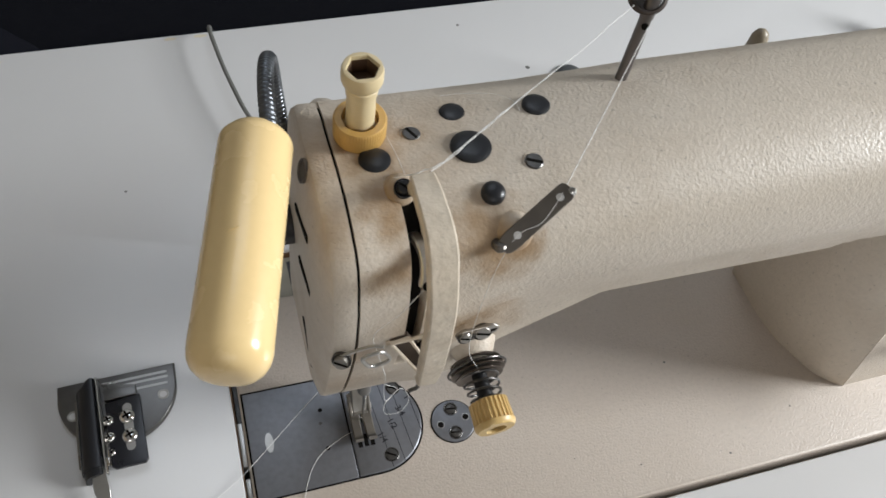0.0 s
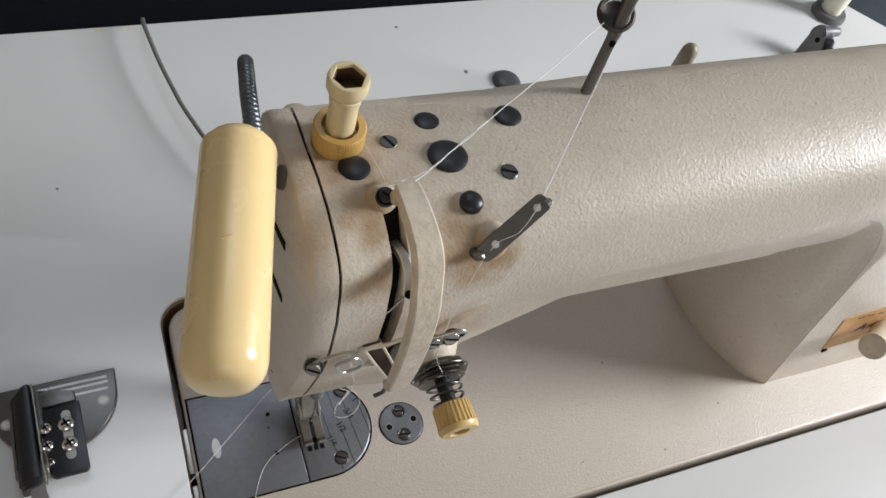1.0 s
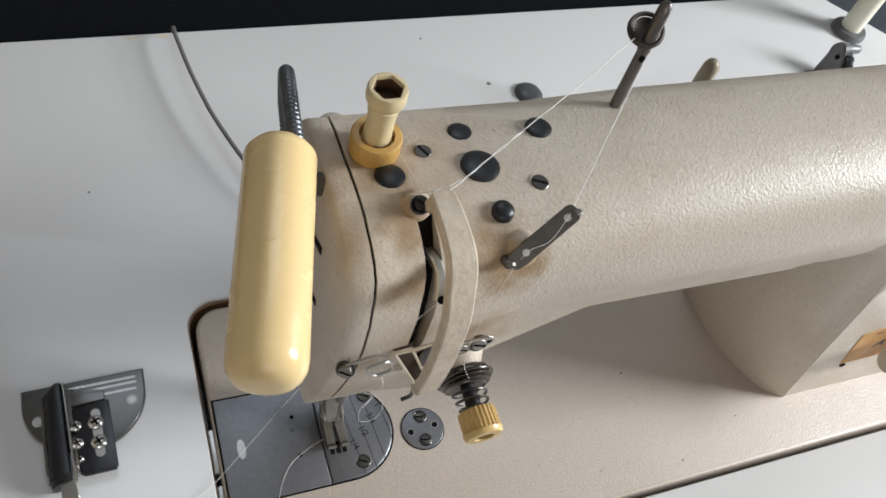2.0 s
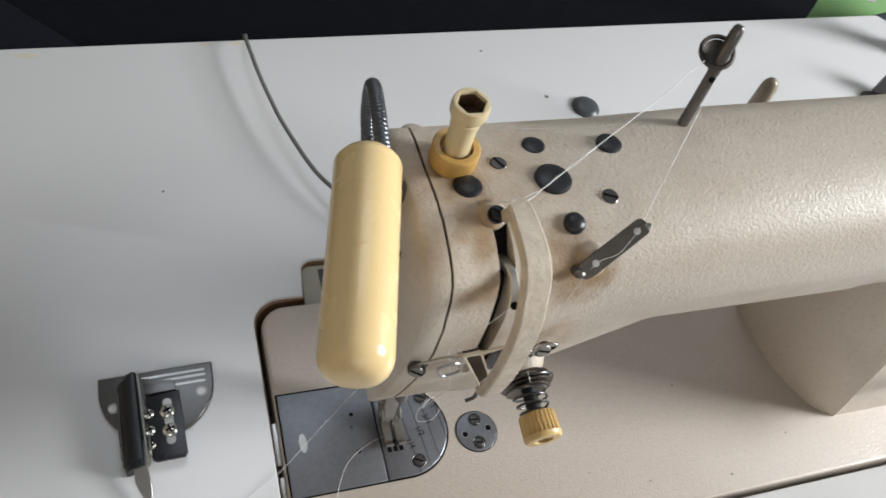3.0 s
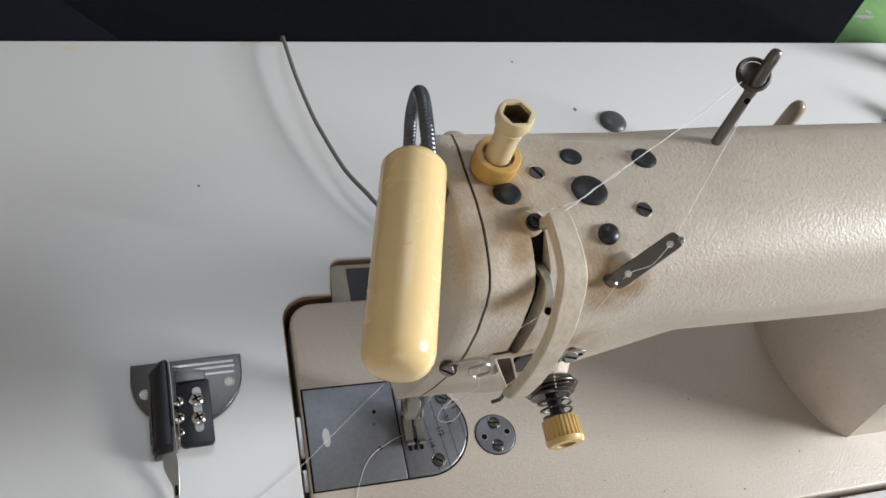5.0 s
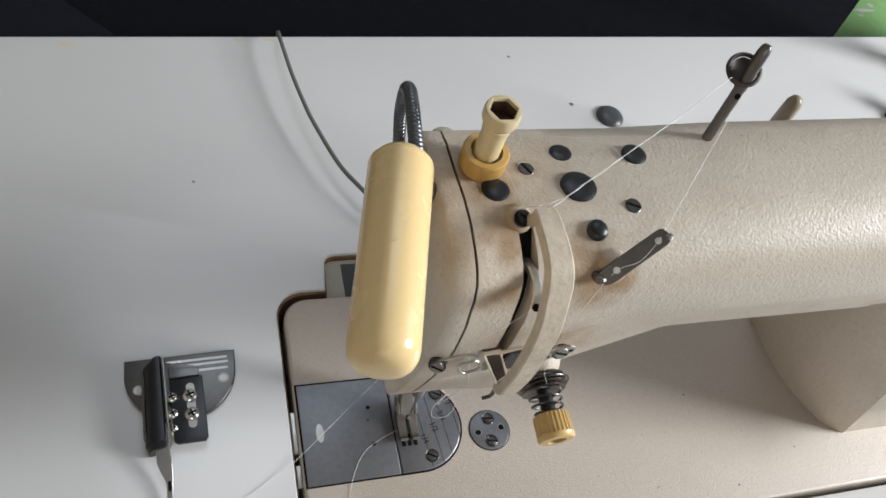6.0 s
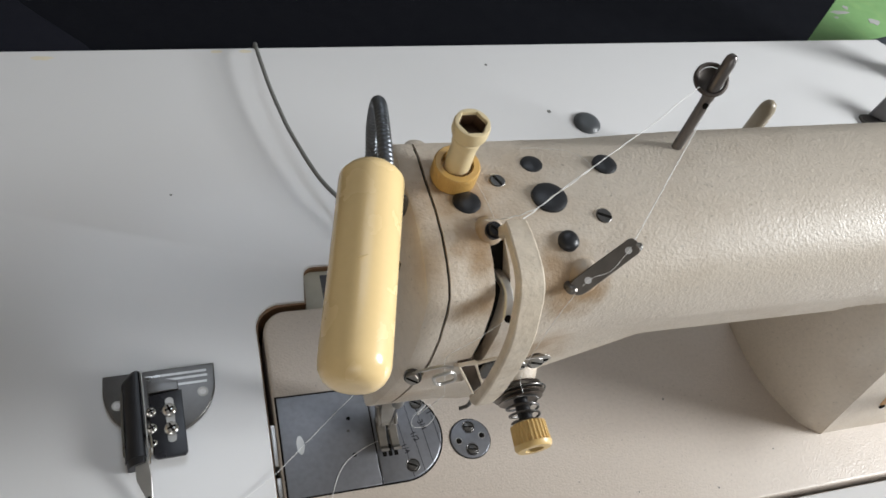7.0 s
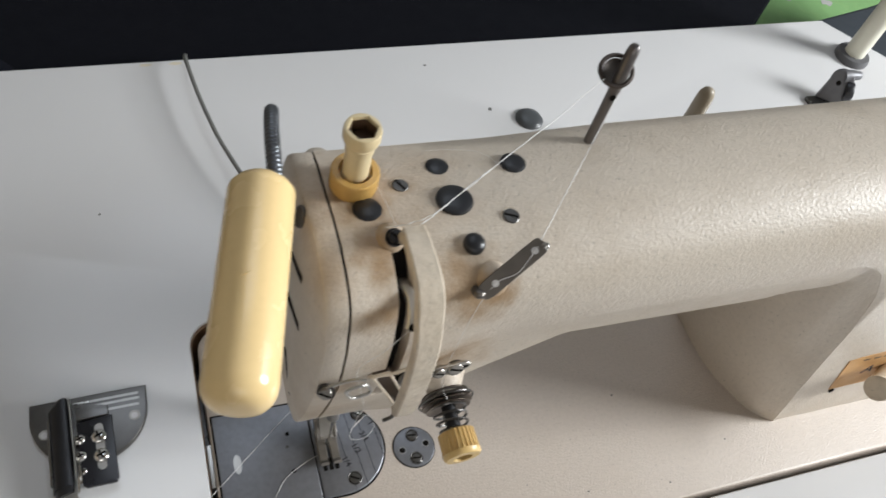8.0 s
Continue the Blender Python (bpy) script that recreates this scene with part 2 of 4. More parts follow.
# Unseen wall, made cream so that warm fill comes from the left.
tagged(finish("wall_west", box(x0 - 100, x0, y0, y1, z0, z1), mat("warm_fill_wall", (0.50, 0.42, 0.32), 0.8, grain=0.1, grain_scale=20, bump=0.1, bump_scale=80)), "unseen wall, coloured cream to bounce warm fill", "wall", kind="structure")
east = joined(box(x1, x1 + 100, y0, -650, z0, z1), box(x1, x1 + 100, -30, y1, z0, z1), box(x1, x1 + 100, -650, -30, z0, 510), box(x1, x1 + 100, -650, -30, 1210, z1))
tagged(finish("wall_east", east, WALL), "unseen pale painted wall with a window-sized opening", "wall", kind="structure")


# ---- table ----
def back_edge(x):
    return 403 + 0.028 * (x + 90)


table = thing("sewing_table", "white laminate sewing machine table with a cut-out for the machine bed", "table")
cut = [(-116, -2.4), (352, -2.4), (352, 171)] + [(-40, 171), (-40, 198)] + arc(-75, 191, 7, 90, 180, 5) + [(-84, 172)] + arc(-99, 155, 17, 90, 180, 8)
outline = [(-680, -260), (612, -260), (612, 322), (535, back_edge(535)), (-680, back_edge(-680))]
part("tabletop", slab(outline, -40, -1, 1.0, holes=[cut]), LAMINATE, table)
core = [(-681, -261), (613, -261), (613, 322.4), (535.5, back_edge(535) + 0.6), (-681, back_edge(-681) + 0.6)]
cut_core = [(-115.2, -2), (351, -2), (351, 170)] + [(-41, 170), (-41, 197)] + arc(-75, 190, 7, 90, 180, 5) + [(-83, 171)] + arc(-99, 154, 16.2, 90, 180, 8)
part("board_core", slab(core, -39, -3, 0, holes=[cut_core]), WOOD, table, "brown board edge under the laminate")
for lx in (-600, 560):
    for ly in (-200, 330):
        part("leg", box(lx - 20, lx + 20, ly - 20, ly + 20, -750, -40, 2), DARK_STEEL, table, "dark steel leg")

# ---- the sewing machine: casting ----
machine = thing("sewing_machine", "worn beige enamelled industrial lockstitch sewing machine set into the table", "sewing machine")

bed_line = [(-112.2, 1), (350, 1), (350, 166)] + arc(-97.2, 151, 15, 90, 180, 8)
part("bed", slab(bed_line, -38, 0, 2.5), BED, machine, "flat beige enamelled machine bed")


def arch(x):
    """Front outline of the opening between arm and column: its height at x."""
    return lerp(x, (178, 184, 190, 196, 201, 207, 212, 216, 219, 221, 225, 229, 234, 240, 243), (182, 180.7, 178.3, 175, 171.5, 166, 159, 152, 145, 137, 112, 78, 40, 2, -20))


def opening(x, deep):
    """Height of the underside at x, this far behind the front: the column's inner face runs back at a slant."""
    top = lerp(deep, (0, 2.2, 6.8, 8.6, 20), (182, 170, 152, 151, 151))
    return min(top, arch(x + lerp(deep, (0, 2.5, 5, 10, 17, 28, 44, 65), (0, 7, 12.5, 17, 21, 26, 29, 30))))


def front_y(x, z):
    head = lerp(z, (70, 95, 140, 160, 178), (66, 56, 45, 42, 42))
    arm = lerp(z, (120, 150, 174, 178), (53, 51, 45, 44))
    column = lerp(z, (0, 178), (34, 44))
    if x < 0:
        f = lerp(x, (-40, 0), (0, 1))
        return head * (1 - f) + arm * f
    f = lerp(x, (185, 225), (0, 1))
    return arm * (1 - f) + column * f


def section(x):
    low = lerp(x, (-66, -45, -30, -12, 0, 40), (72, 72, 82, 108, 122, 151))
    zf = low if x < 150 else lerp(x, (150, 178), (151, 182)) if x < 178 else arch(x)
    mids = []
    yb = front_y(x, zf)
    for k in range(18):
        deep = 0.5 + (99.5 - yb) * (k / 17) ** 1.7
        z = low if x < 150 else min(zf, opening(x, deep + yb - front_y(x, 180)) if x < 178 else opening(x, deep))
        mids.append((yb + deep, z))
    ring = mids[::-1]
    ring.append((yb + 0.3, zf + 0.05))
    for k in range(7):
        z = zf + 0.3 + (max(183.5, zf + 1) - zf - 0.3) * k / 6
        ring.append((front_y(x, z), z))
    f = lerp(x, (20, 120), (0, 1))
    g = lerp(x, (-60, -20, 10, 60, 230), (-3, -2, 0, 3, 6))
    back = max(g, 0) + 0.8
    ring += [(43.2 + f, 190), (44.4 + f, 199), (46.8 + f, 205.6), (51 + f * 0.5, 210.2 + g * 0.2), (57.5, 213.8 + g * 0.4), (68, 217.5 + g * 0.7), (80, 218.3 + g * 0.9), (96, 216.6 + g), (108, 214 + (g + back) / 2), (117, 209.5 + back), (123.5, 202 + back), (127, 192 + back), (128.5, 178)]
    zr = low if x < 150 else opening(x, 80)
    ring += [(128.5, max(zr + 12, 12)), (124, zr)]
    return [(x, y, z) for y, z in ring]


def slotted(x):
    """The section inside the slot of the take-up lever."""
    return [(px, py + (26 if py < 64 and 140 < pz < 214.5 else 0), pz) for px, py, pz in section(x)]


stations = [-65.3, -60, -54, -48.1]
rows = [section(x) for x in stations] + [slotted(-48.0), slotted(-42.1)]
rows += [section(x) for x in [-42, -36, -30, -24, -18, -12, -6, 0, 10, 20, 30, 38, 42, 60, 80, 100, 120, 140, 149.9, 150.1, 160, 170, 177.9, 178.1] + [179 + k for k in range(66)] + [250, 270, 300, 345]]
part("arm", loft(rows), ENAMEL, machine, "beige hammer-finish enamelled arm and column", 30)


def inset(ring, x, by):
    c = Vector((0, 86, 150))
    out = []
    for _, y, z in ring:
        d = Vector((0, y, z)) - c
        d = d * (1 - by / d.length)
        out.append((x, (c + d).y, (c + d).z))
    return out


s = section(-66)
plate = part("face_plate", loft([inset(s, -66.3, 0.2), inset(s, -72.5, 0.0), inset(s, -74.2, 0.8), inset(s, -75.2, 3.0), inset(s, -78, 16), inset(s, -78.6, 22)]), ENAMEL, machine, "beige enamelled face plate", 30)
part("seam", loft([inset(s, -64.9, 1.4), inset(s, -66.6, 1.4)]), GAP_SHADE, machine, "dark seam behind the face plate")

# ---- plates in the bed ----
part("slide_plate", slab([(-110, 47), (-57.6, 47.4), (-57.6, 107), (-110, 107)], -3, 0.7, 0.3), PLATE, machine, "blue-grey steel slide plate")
np_line = [(-57.0, 47.4), (-43, 47.4)] + arc(-44, 74.5, 27.2, -85, 85, 24) + [(-43, 101.8), (-57.0, 101.8)]
needle_plate = part("needle_plate", slab(np_line, -3, 0.8, 1.2), PLATE, machine, "blue-grey steel needle plate with rounded end")

# ---- lamp ----
lamp = thing("gooseneck_lamp", "cream plastic cylinder lamp on a steel gooseneck beside the machine head", "lamp")
A, B = Vector((-90, 89, 228)), Vector((-110.6, 8.8, 223.4))
way = (B - A).normalized()
L = (B - A).length
part("housing", turned(A, way, [(0.0, 4), (0.1, 8.6), (0.7, 9.5), (3.4, 11.5), (4.6, 11.75), (L * 0.5, 11.7), (L - 8, 11.75), (L - 5.4, 11.3), (L - 3, 10.1), (L - 1.2, 8.2), (L - 0.2, 5.6), (L, 3), (L + 0.05, 0.6)], 40), CREAM, lamp, "glossy cream yellow plastic housing", 25)
GOOSE_STEEL = mat("gooseneck_steel", (0.16, 0.17, 0.185), 0.36, 0.9, grain=0.3, grain_scale=150)
CABLE_LINE = [(-91, 414, -34), (-90.5, 407.5, -10), (-90.6, 402.4, 3), (-91.4, 391, 11), (-89.8, 373, 13), (-86.6, 348.6, 13.2), (-82, 323.6, 13.2), (-76.8, 301.4, 13), (-63.7, 262.8, 12.2), (-50, 238.6, 12), (-32, 211, 7), (-20, 190, -8)]
GOOSE = [(-86.6, 84, 234), (-85.1, 100, 236), (-82.4, 117, 232), (-79.6, 129.5, 220), (-78, 133, 203), (-77.2, 128, 188), (-79, 118, 172), (-81.5, 106, 160)]
part("gooseneck", tube(GOOSE, lambda f: 2.45 + 0.34 * abs(math.sin(math.pi * 62 * f)), 14, 62), GOOSE_STEEL, lamp, "ribbed steel gooseneck")

# ---- black cloth behind ----
cloth = finish("bench_cloth", slab([(-900, back_edge(-900) + 4), (452, back_edge(452) + 4), (620, 568), (900, 840), (900, 1300), (-900, 1300)], -740, -14, 0), CLOTH)
tagged(cloth, "black cloth covered bench standing behind the table", "bench")
# The paler look of a cloth fold is put into this bluer layer.
FOLD_TONE = mat("fold_cloth", (0.009, 0.0095, 0.014), 0.85, grain=0.4, grain_scale=14, bump=0.3, bump_scale=500, shiny=0.08)
part("cloth_flap", slab([(-880, back_edge(-880) + 5), (-206, back_edge(-206) + 5), (-214, 417), (-256, 459), (-330, 545), (-880, 760)], -13.9, -11, 1.0), FOLD_TONE, cloth, "thin bluer layer carrying the paler tone of a cloth fold")


# ---- small builders for fittings ----
def screw(base, way, r, parent, material=None, tall=0.8, slot=0.3, name="screw", label="", rim=None):
    """A cheese-head screw with its slot."""
    w, u, v = axes_of(way)
    b = Vector(base)
    ob = part(name, turned(b - w * 1.5, w, [(0, r), (1.5 + tall * 0.6, r), (1.5 + tall, r * 0.88), (1.5 + tall + 0.05, 0.2)], 20), material or SCREW, parent, label)
    part("sunk_rim", turned(b - w * 1.2, w, [(0, r + 0.9), (1.3, r + 0.9), (1.42, r + 0.7), (1.25, r + 0.35), (0.6, r + 0.2), (0.6, 0.2)], 24), rim or SCREW, ob)
    a = u * math.cos(slot) + v * math.sin(slot)
    # The slot is a flat dark bar, its shade put into the colour.
    part("slot", turned_box(b + w * (tall + 0.02), (r * 1.8, r * 0.3, 0.35), (a, w.cross(a))), GAP_SHADE, ob)
    return ob


def plug(base, way, r, parent, tall=1.6):
    """A domed rubber plug pressed into a hole."""
    w = Vector(way).normalized()
    return part("rubber_plug", turned(Vector(base) - w * 1.5, w, [(0, r * 0.8), (1.4, r), (1.5 + tall * 0.45, r * 0.97), (1.5 + tall * 0.75, r * 0.8), (1.5 + tall * 0.95, r * 0.45), (1.5 + tall, 0.2)], 28), BLACK, parent, "domed black rubber plug")


def lettering(text, size, where, u, v, material, parent, name="lettering", lift=0.06):
    """Flat letters, with u along the line and v up, at where."""
    curve = bpy.data.curves.new("letters", "FONT")
    curve.body, curve.size, curve.align_x, curve.align_y = text, size, "CENTER", "CENTER"
    curve.extrude, curve.offset = lift, size * 0.014
    ob = bpy.data.objects.new("letters", curve)
    scene.collection.objects.link(ob)
    bpy.context.view_layer.update()
    me = bpy.data.meshes.new_from_object(ob.evaluated_get(bpy.context.evaluated_depsgraph_get()))
    bpy.data.objects.remove(ob)
    u = Vector(u).normalized()
    v = Vector(v)
    v = (v - u * v.dot(u)).normalized()
    m = Matrix((u, v, u.cross(v))).transposed().to_4x4()
    m.translation = Vector(where)
    bm = bmesh.new()
    bm.from_mesh(me)
    bpy.data.meshes.remove(me)
    bmesh.ops.transform(bm, matrix=m, verts=bm.verts)
    return part(name, bm, material, parent)


def ring_wire(centre, u, v, ru, rv, r, n=28, square=0.0):
    """A closed wire loop."""
    u, v, c = Vector(u), Vector(v), Vector(centre)
    w = u.cross(v).normalized()
    rows = []
    for i in range(n):
        a = 2 * math.pi * i / n
        ca, sa = math.cos(a), math.sin(a)
        k = 1 + square * (1 - (abs(ca) ** 4 + abs(sa) ** 4))
        q = c + u * ca * ru * k + v * sa * rv * k
        out = (u * ca + v * sa).normalized()
        rows.append([q + (out * math.cos(b) + w * math.sin(b)) * r for b in (2 * math.pi * j / 8 for j in range(8))])
    bm = bmesh.new()
    vs = [[bm.verts.new(p) for p in row] for row in rows]
    for i in range(n):
        a, b = vs[i], vs[(i + 1) % n]
        for j in range(8):
            bm.faces.new((a[j], a[(j + 1) % 8], b[(j + 1) % 8], b[j]))
    return bm


# ---- fittings on top of the arm ----
UP = (0, 0.03, 1)
# The pale rims put the lit edge of each countersink into colour.
screw((-37, 92.6, 214.3), UP, 3.3, machine, tall=0.8, slot=1.1, label="slotted steel screw", rim=GUARD)
screw((1, 70.9, 217), (0, -0.12, 1), 3.3, machine, tall=0.8, slot=0.4, label="slotted steel screw", rim=GUARD)
for x, y, z, r in ((-19.5, 100.4, 213.2, 5.2), (11, 96.8, 216.4, 5.4), (-18.6, 81.8, 216, 7.5), (-52.6, 82.4, 215, 5.7)):
    plug((x, y, z), UP, r, machine, 2.2 if r > 7 else 1.8)


def boss(name, base, way, profile, label):
    return part(name, turned(base, way, profile, 24), ENAMEL, machine, label, 50)


boss("boss", (-47, 74, 206), (0.0, -0.5, 0.87), [(0, 7.2), (9, 6), (12, 5.2), (13.2, 4.2), (13.4, 0.5)], "cast boss round an oil screw")
screw((-46.6, 66.8, 218.4), (0, -0.35, 0.94), 2.5, machine, BLACK, 2.0, 0.7, "oil_screw", "black slotted oil screw", BLACK)
boss("boss", (-17, 68, 200), (0, -0.45, 0.89), [(0, 13), (8, 9.5), (12, 7.2), (14.6, 5.8), (15.6, 4.6), (15.8, 0.4)], "cast boss under a rubber plug")
boss("boss", (-12, 62, 197), (0.05, -0.75, 0.66), [(0, 12), (8, 9.5), (12, 8), (17, 6.6), (19, 4.6), (19.7, 2), (19.8, 0.4)], "cast boss of the thread guide")
plug((-16.6, 62, 214.6), (0, -0.25, 1), 4.3, machine, 3.0)

# thread guide plate: a flat lever with two holes
GUIDE_LOW, GUIDE_HIGH = Vector((-12.4, 46.1, 211.2)), Vector((2.1, 51.2, 221.9))
guide_way = (GUIDE_HIGH - GUIDE_LOW).normalized()
guide_face = Vector((-0.40, -0.62, 0.68))
guide_face = (guide_face - guide_way * guide_face.dot(guide_way)).normalized()
guide_side = guide_way.cross(guide_face)
OILED = mat("oiled_steel", (0.15, 0.135, 0.12), 0.36, 0.8, grain=0.4, grain_scale=160)
lever = part("thread_guide_plate", bar([GUIDE_LOW + guide_way * d - guide_face * 1.0 for d in (-7.2, -6.6, -5.2, -2, 4, 10, 16, 21, 22.6, 23.2)], lambda f: lerp(f, (0, 0.11, 0.22, 0.33, 0.78, 0.89, 1), (2.2, 4.6, 6.2, 7.0, 6.6, 5.4, 2.4)), 1.6, guide_side, 4), OILED, machine, "polished dark steel thread guide plate")
part("foot_lug", tube([GUIDE_LOW - guide_way * 6.2 - guide_face * 0.8, GUIDE_LOW - guide_way * 8.2 + Vector((0, 1, 1)), GUIDE_LOW - guide_way * 8.6 + Vector((0.5, 5, -0.5)), GUIDE_LOW - guide_way * 7 + Vector((1, 10, -3))], 1.7, 10, 6), OILED, lever)
for q in (GUIDE_LOW, GUIDE_HIGH):
    part("hole", turned(q - guide_face * 0.4, guide_face, [(0, 1.35), (0.5, 1.35), (0.55, 0.1)], 14), LAMINATE, lever)
part("pin", turned(GUIDE_HIGH + guide_way * 3.4 - guide_face * 0.6 + guide_side * 1.2, guide_way, [(0, 1.7), (1.2, 1.7), (2.0, 0.8)], 14), CHROME, lever, "bright rounded pin")

part("oil_cap", turned((-63.5, 117, 205.2), (0, 0.35, 0.94), [(0, 4.8), (2.6, 4.8), (3.4, 4.1), (3.8, 2.2), (3.9, 0.2)], 24), ENAMEL, machine, "small beige cap at the rear of the head")

# ivory tension post of the presser bar
post = part("pressure_post", turned((-54.9, 95.6, 215.2), (-0.015, -0.055, 1), [(0, 5), (12, 5), (18, 4.9), (20.5, 4.9), (21, 5.3), (24, 5.4), (24.5, 5.0), (25.5, 5.9), (26.3, 6.5), (27.5, 6.9), (31, 6.9), (32.2, 6.5), (32.35, 6.0), (32.3, -5.6), (31.6, -5.4), (25, -5.4), (24.9, 0.2)], 36), IVORY, machine, "ivory plastic pressure regulating post")
top = Vector((-54.9, 95.6, 215.2)) + Vector((-0.015, -0.055, 1)).normalized() * 25.2
# A dark brown lining paints the shade inside the ivory post's recess.
part("hex_recess", turned(top, (-0.015, -0.055, 1), [(0.3, -5.35), (5.6, -5.35), (5.6, -5.1), (0.6, -4.8), (0.5, 0.1)], 36), mat("recess_shade", (0.10, 0.055, 0.03), 0.6, grain=0.4), post, "hexagonal recess lined dark brown for its shade")
nut = part("knurled_nut", turned((-54.9, 95.6, 214.8), (-0.015, -0.055, 1), [(0, 8.8), (1, 9.2), (8.0, 9.2), (8.8, 8.6), (8.85, 6.4), (5.0, 6.2), (4.9, 5.0)], ribs=60, rib=0.2, rib_from=1, rib_to=2), MUSTARD, machine, "mustard yellow knurled lock nut")

# thread post with its ring
P0, P1 = Vector((48.6, 104.6, 218)), Vector((55.2, 112.4, 259.6))
pw = (P1 - P0).normalized()
POST_STEEL = mat("post_steel", (0.19, 0.175, 0.17), 0.34, 0.85, grain=0.3, grain_scale=150)
tpost = part("thread_post", turned(P0, pw, [(-4, 2.3), (24, 2.3), (25, 2.6), (41.4, 2.6), (44, 2.3), (45.2, 1.5), (45.4, 0.2)], 20), POST_STEEL, machine, "dark steel thread post")
ring_at = P0.lerp(P1, 0.70) + Vector((-0.8, 2.9, 1.5))
ring_way = (-0.25, -0.42, 0.87)
disc = part("guide_disc", turned(ring_at, ring_way, [(-1.8, 2.2), (-1.6, 4.2), (-0.6, 5.4), (-0.1, 5.3), (-0.8, 4.0), (-1.1, 2.0), (-1.1, 0.2)], 36), mat("disc_steel", (0.09, 0.078, 0.07), 0.5, 0.6, grain=0.4, grain_scale=150), tpost, "dished dark steel guide disc")
part("guide_ring", ring_wire(ring_at, axes_of(ring_way)[1], axes_of(ring_way)[2], 6.5, 6.5, 0.95, 36), mat("brown_steel", (0.085, 0.07, 0.062), 0.42, 0.7, grain=0.3, grain_scale=150), disc, "round steel wire ring")
part("thread_eye", turned(P0.lerp(P1, 0.52) + Vector((-0.6, -2.0, 0.4)), (-0.3, -0.9, 0.3), [(0, 1.3), (0.5, 1.3), (0.55, 0.1)], 14), GAP_SHADE, tpost)

# ---- take-up lever, its cover and the fittings of the head ----
cover_line = [(-42.6, 62.6, 227.6), (-42.6, 57, 228), (-42.6, 51, 227.8), (-42.5, 45, 226.8), (-42.4, 40, 224.6), (-42.3, 36.4, 220), (-42.2, 33.4, 213), (-42, 30.4, 204), (-42, 28.6, 192), (-42, 28, 175), (-41.6, 29.2, 158), (-40.6, 32, 144), (-40, 36.5, 135)]
part("take_up_cover", bar(cover_line, lambda f: lerp(f, (0, 0.1, 0.4, 0.8, 0.93, 1), (8.2, 9.0, 9.8, 8.8, 6.8, 5.5)), lambda f: lerp(f, (0, 0.05, 0.9, 1), (4.4, 5.2, 5.2, 3.5)), (1, 0, 0), 10, 0.24), GUARD, machine, "worn beige curved take-up lever cover", 28)
part("cover_lug", bar([(-43, 69, 211), (-42.6, 66.5, 217), (-42.6, 63.4, 223), (-42.6, 61, 226.2)], lambda f: lerp(f, (0, 1), (6, 7.6)), 4.2, (1, 0, 0), 6, 0.5), GUARD, machine, "cast lug of the cover", 60)
part("take_up_lever", bar([(-44.6, 66, 198), (-44.4, 56, 205), (-44.2, 48, 208), (-44.4, 42, 206), (-45.2, 38, 202.5)], lambda f: lerp(f, (0, 0.6, 1), (3.4, 3.2, 4.6)), 3.4, (1, 0, 0), 8), PALE_STEEL, machine, "grey steel take-up lever")
part("lever_eye", turned((-45.2, 37.2, 204), (-0.3, -0.8, 0.5), [(0, 1.5), (0.6, 1.5), (0.7, 0.1)], 14), GAP_SHADE, machine)

# A near-black bar just under the surface paints the slot's shade.
part("slot_shade", bar([(-45, 66, 213), (-45, 57.5, 203.5), (-45, 51.5, 190), (-45, 49.2, 170), (-45, 50, 150)], 5.8, 3, (1, 0, 0), 6), GAP_SHADE, machine, "near-black bar standing in for the shade inside the take-up slot")
strip = part("thread_guide_strip", bar([(-73, 41.4, 156.4), (-67, 40.4, 161.4), (-61, 39.4, 164.6), (-57, 38, 165.4)], 2.6, 1.0, (0.3, 0.25, -1), 4), PALE_STEEL, machine, "worn steel thread guide strip")
part("wire_loop", ring_wire((-59.8, 36.4, 159.8), (1, 0.05, 0.25), (0.38, 0.1, -1), 4.2, 5.6, 0.75, 32, 0.35), PALE_STEEL, strip, "bright wire loop")
screw((-71.8, 40.0, 156.4), (-0.35, -0.85, 0.35), 2.8, machine, WORN_STEEL, 1.8, 0.2)
# open sheet bracket beside the cover; a dark sheet paints its shaded inside
QUAD = [Vector(q) for q in ((-53.6, 40, 162.6), (-47, 40, 164.2), (-36.4, 39.5, 138), (-39.2, 39.5, 131.4))]
inner = bmesh.new()
inner.faces.new([inner.verts.new(q + Vector((0, 1.5, -0.5))) for q in QUAD])
grown = bmesh.ops.extrude_face_region(inner, geom=inner.faces[:])
for v in [g for g in grown["geom"] if isinstance(g, bmesh.types.BMVert)]:
    v.co += Vector((0, 2, 0))
bracket = part("finger_guard", inner, mat("opening_shade", (0.06, 0.04, 0.028), 0.6, grain=0.4), machine, "thin beige sheet bracket, its shaded opening a dark brown sheet")
for a, b in zip(QUAD, QUAD[1:] + QUAD[:1]):
    part("flange", bar([a, b], 0.9, 1.6, (1, 0, 0.45) if abs(a.z - b.z) > 10 else (0, 0, 1), 2), GUARD, bracket, "beige sheet flange")
part("hex_nut", turned((-37, 45, 150), (0.1, -0.9, 0.3), [(0, 5.5), (3.6, 5.5), (4.2, 4.8), (4.3, 0.2)], 6), DARK_STEEL, machine, "dark oily hexagon nut")
part("guide_wire", tube([(-55, 41.2, 161), (-47, 39.6, 163.8), (-38, 39.8, 166)], 0.8, 8, 4), GUARD, machine)
part("thread_hook", tube([(-44, 38, 121.6), (-42, 38, 122.6), (-40.4, 38, 124), (-39.8, 38.4, 128), (-39.6, 39, 133)], 0.9, 8), DARK_STEEL, machine, "small dark steel hook")
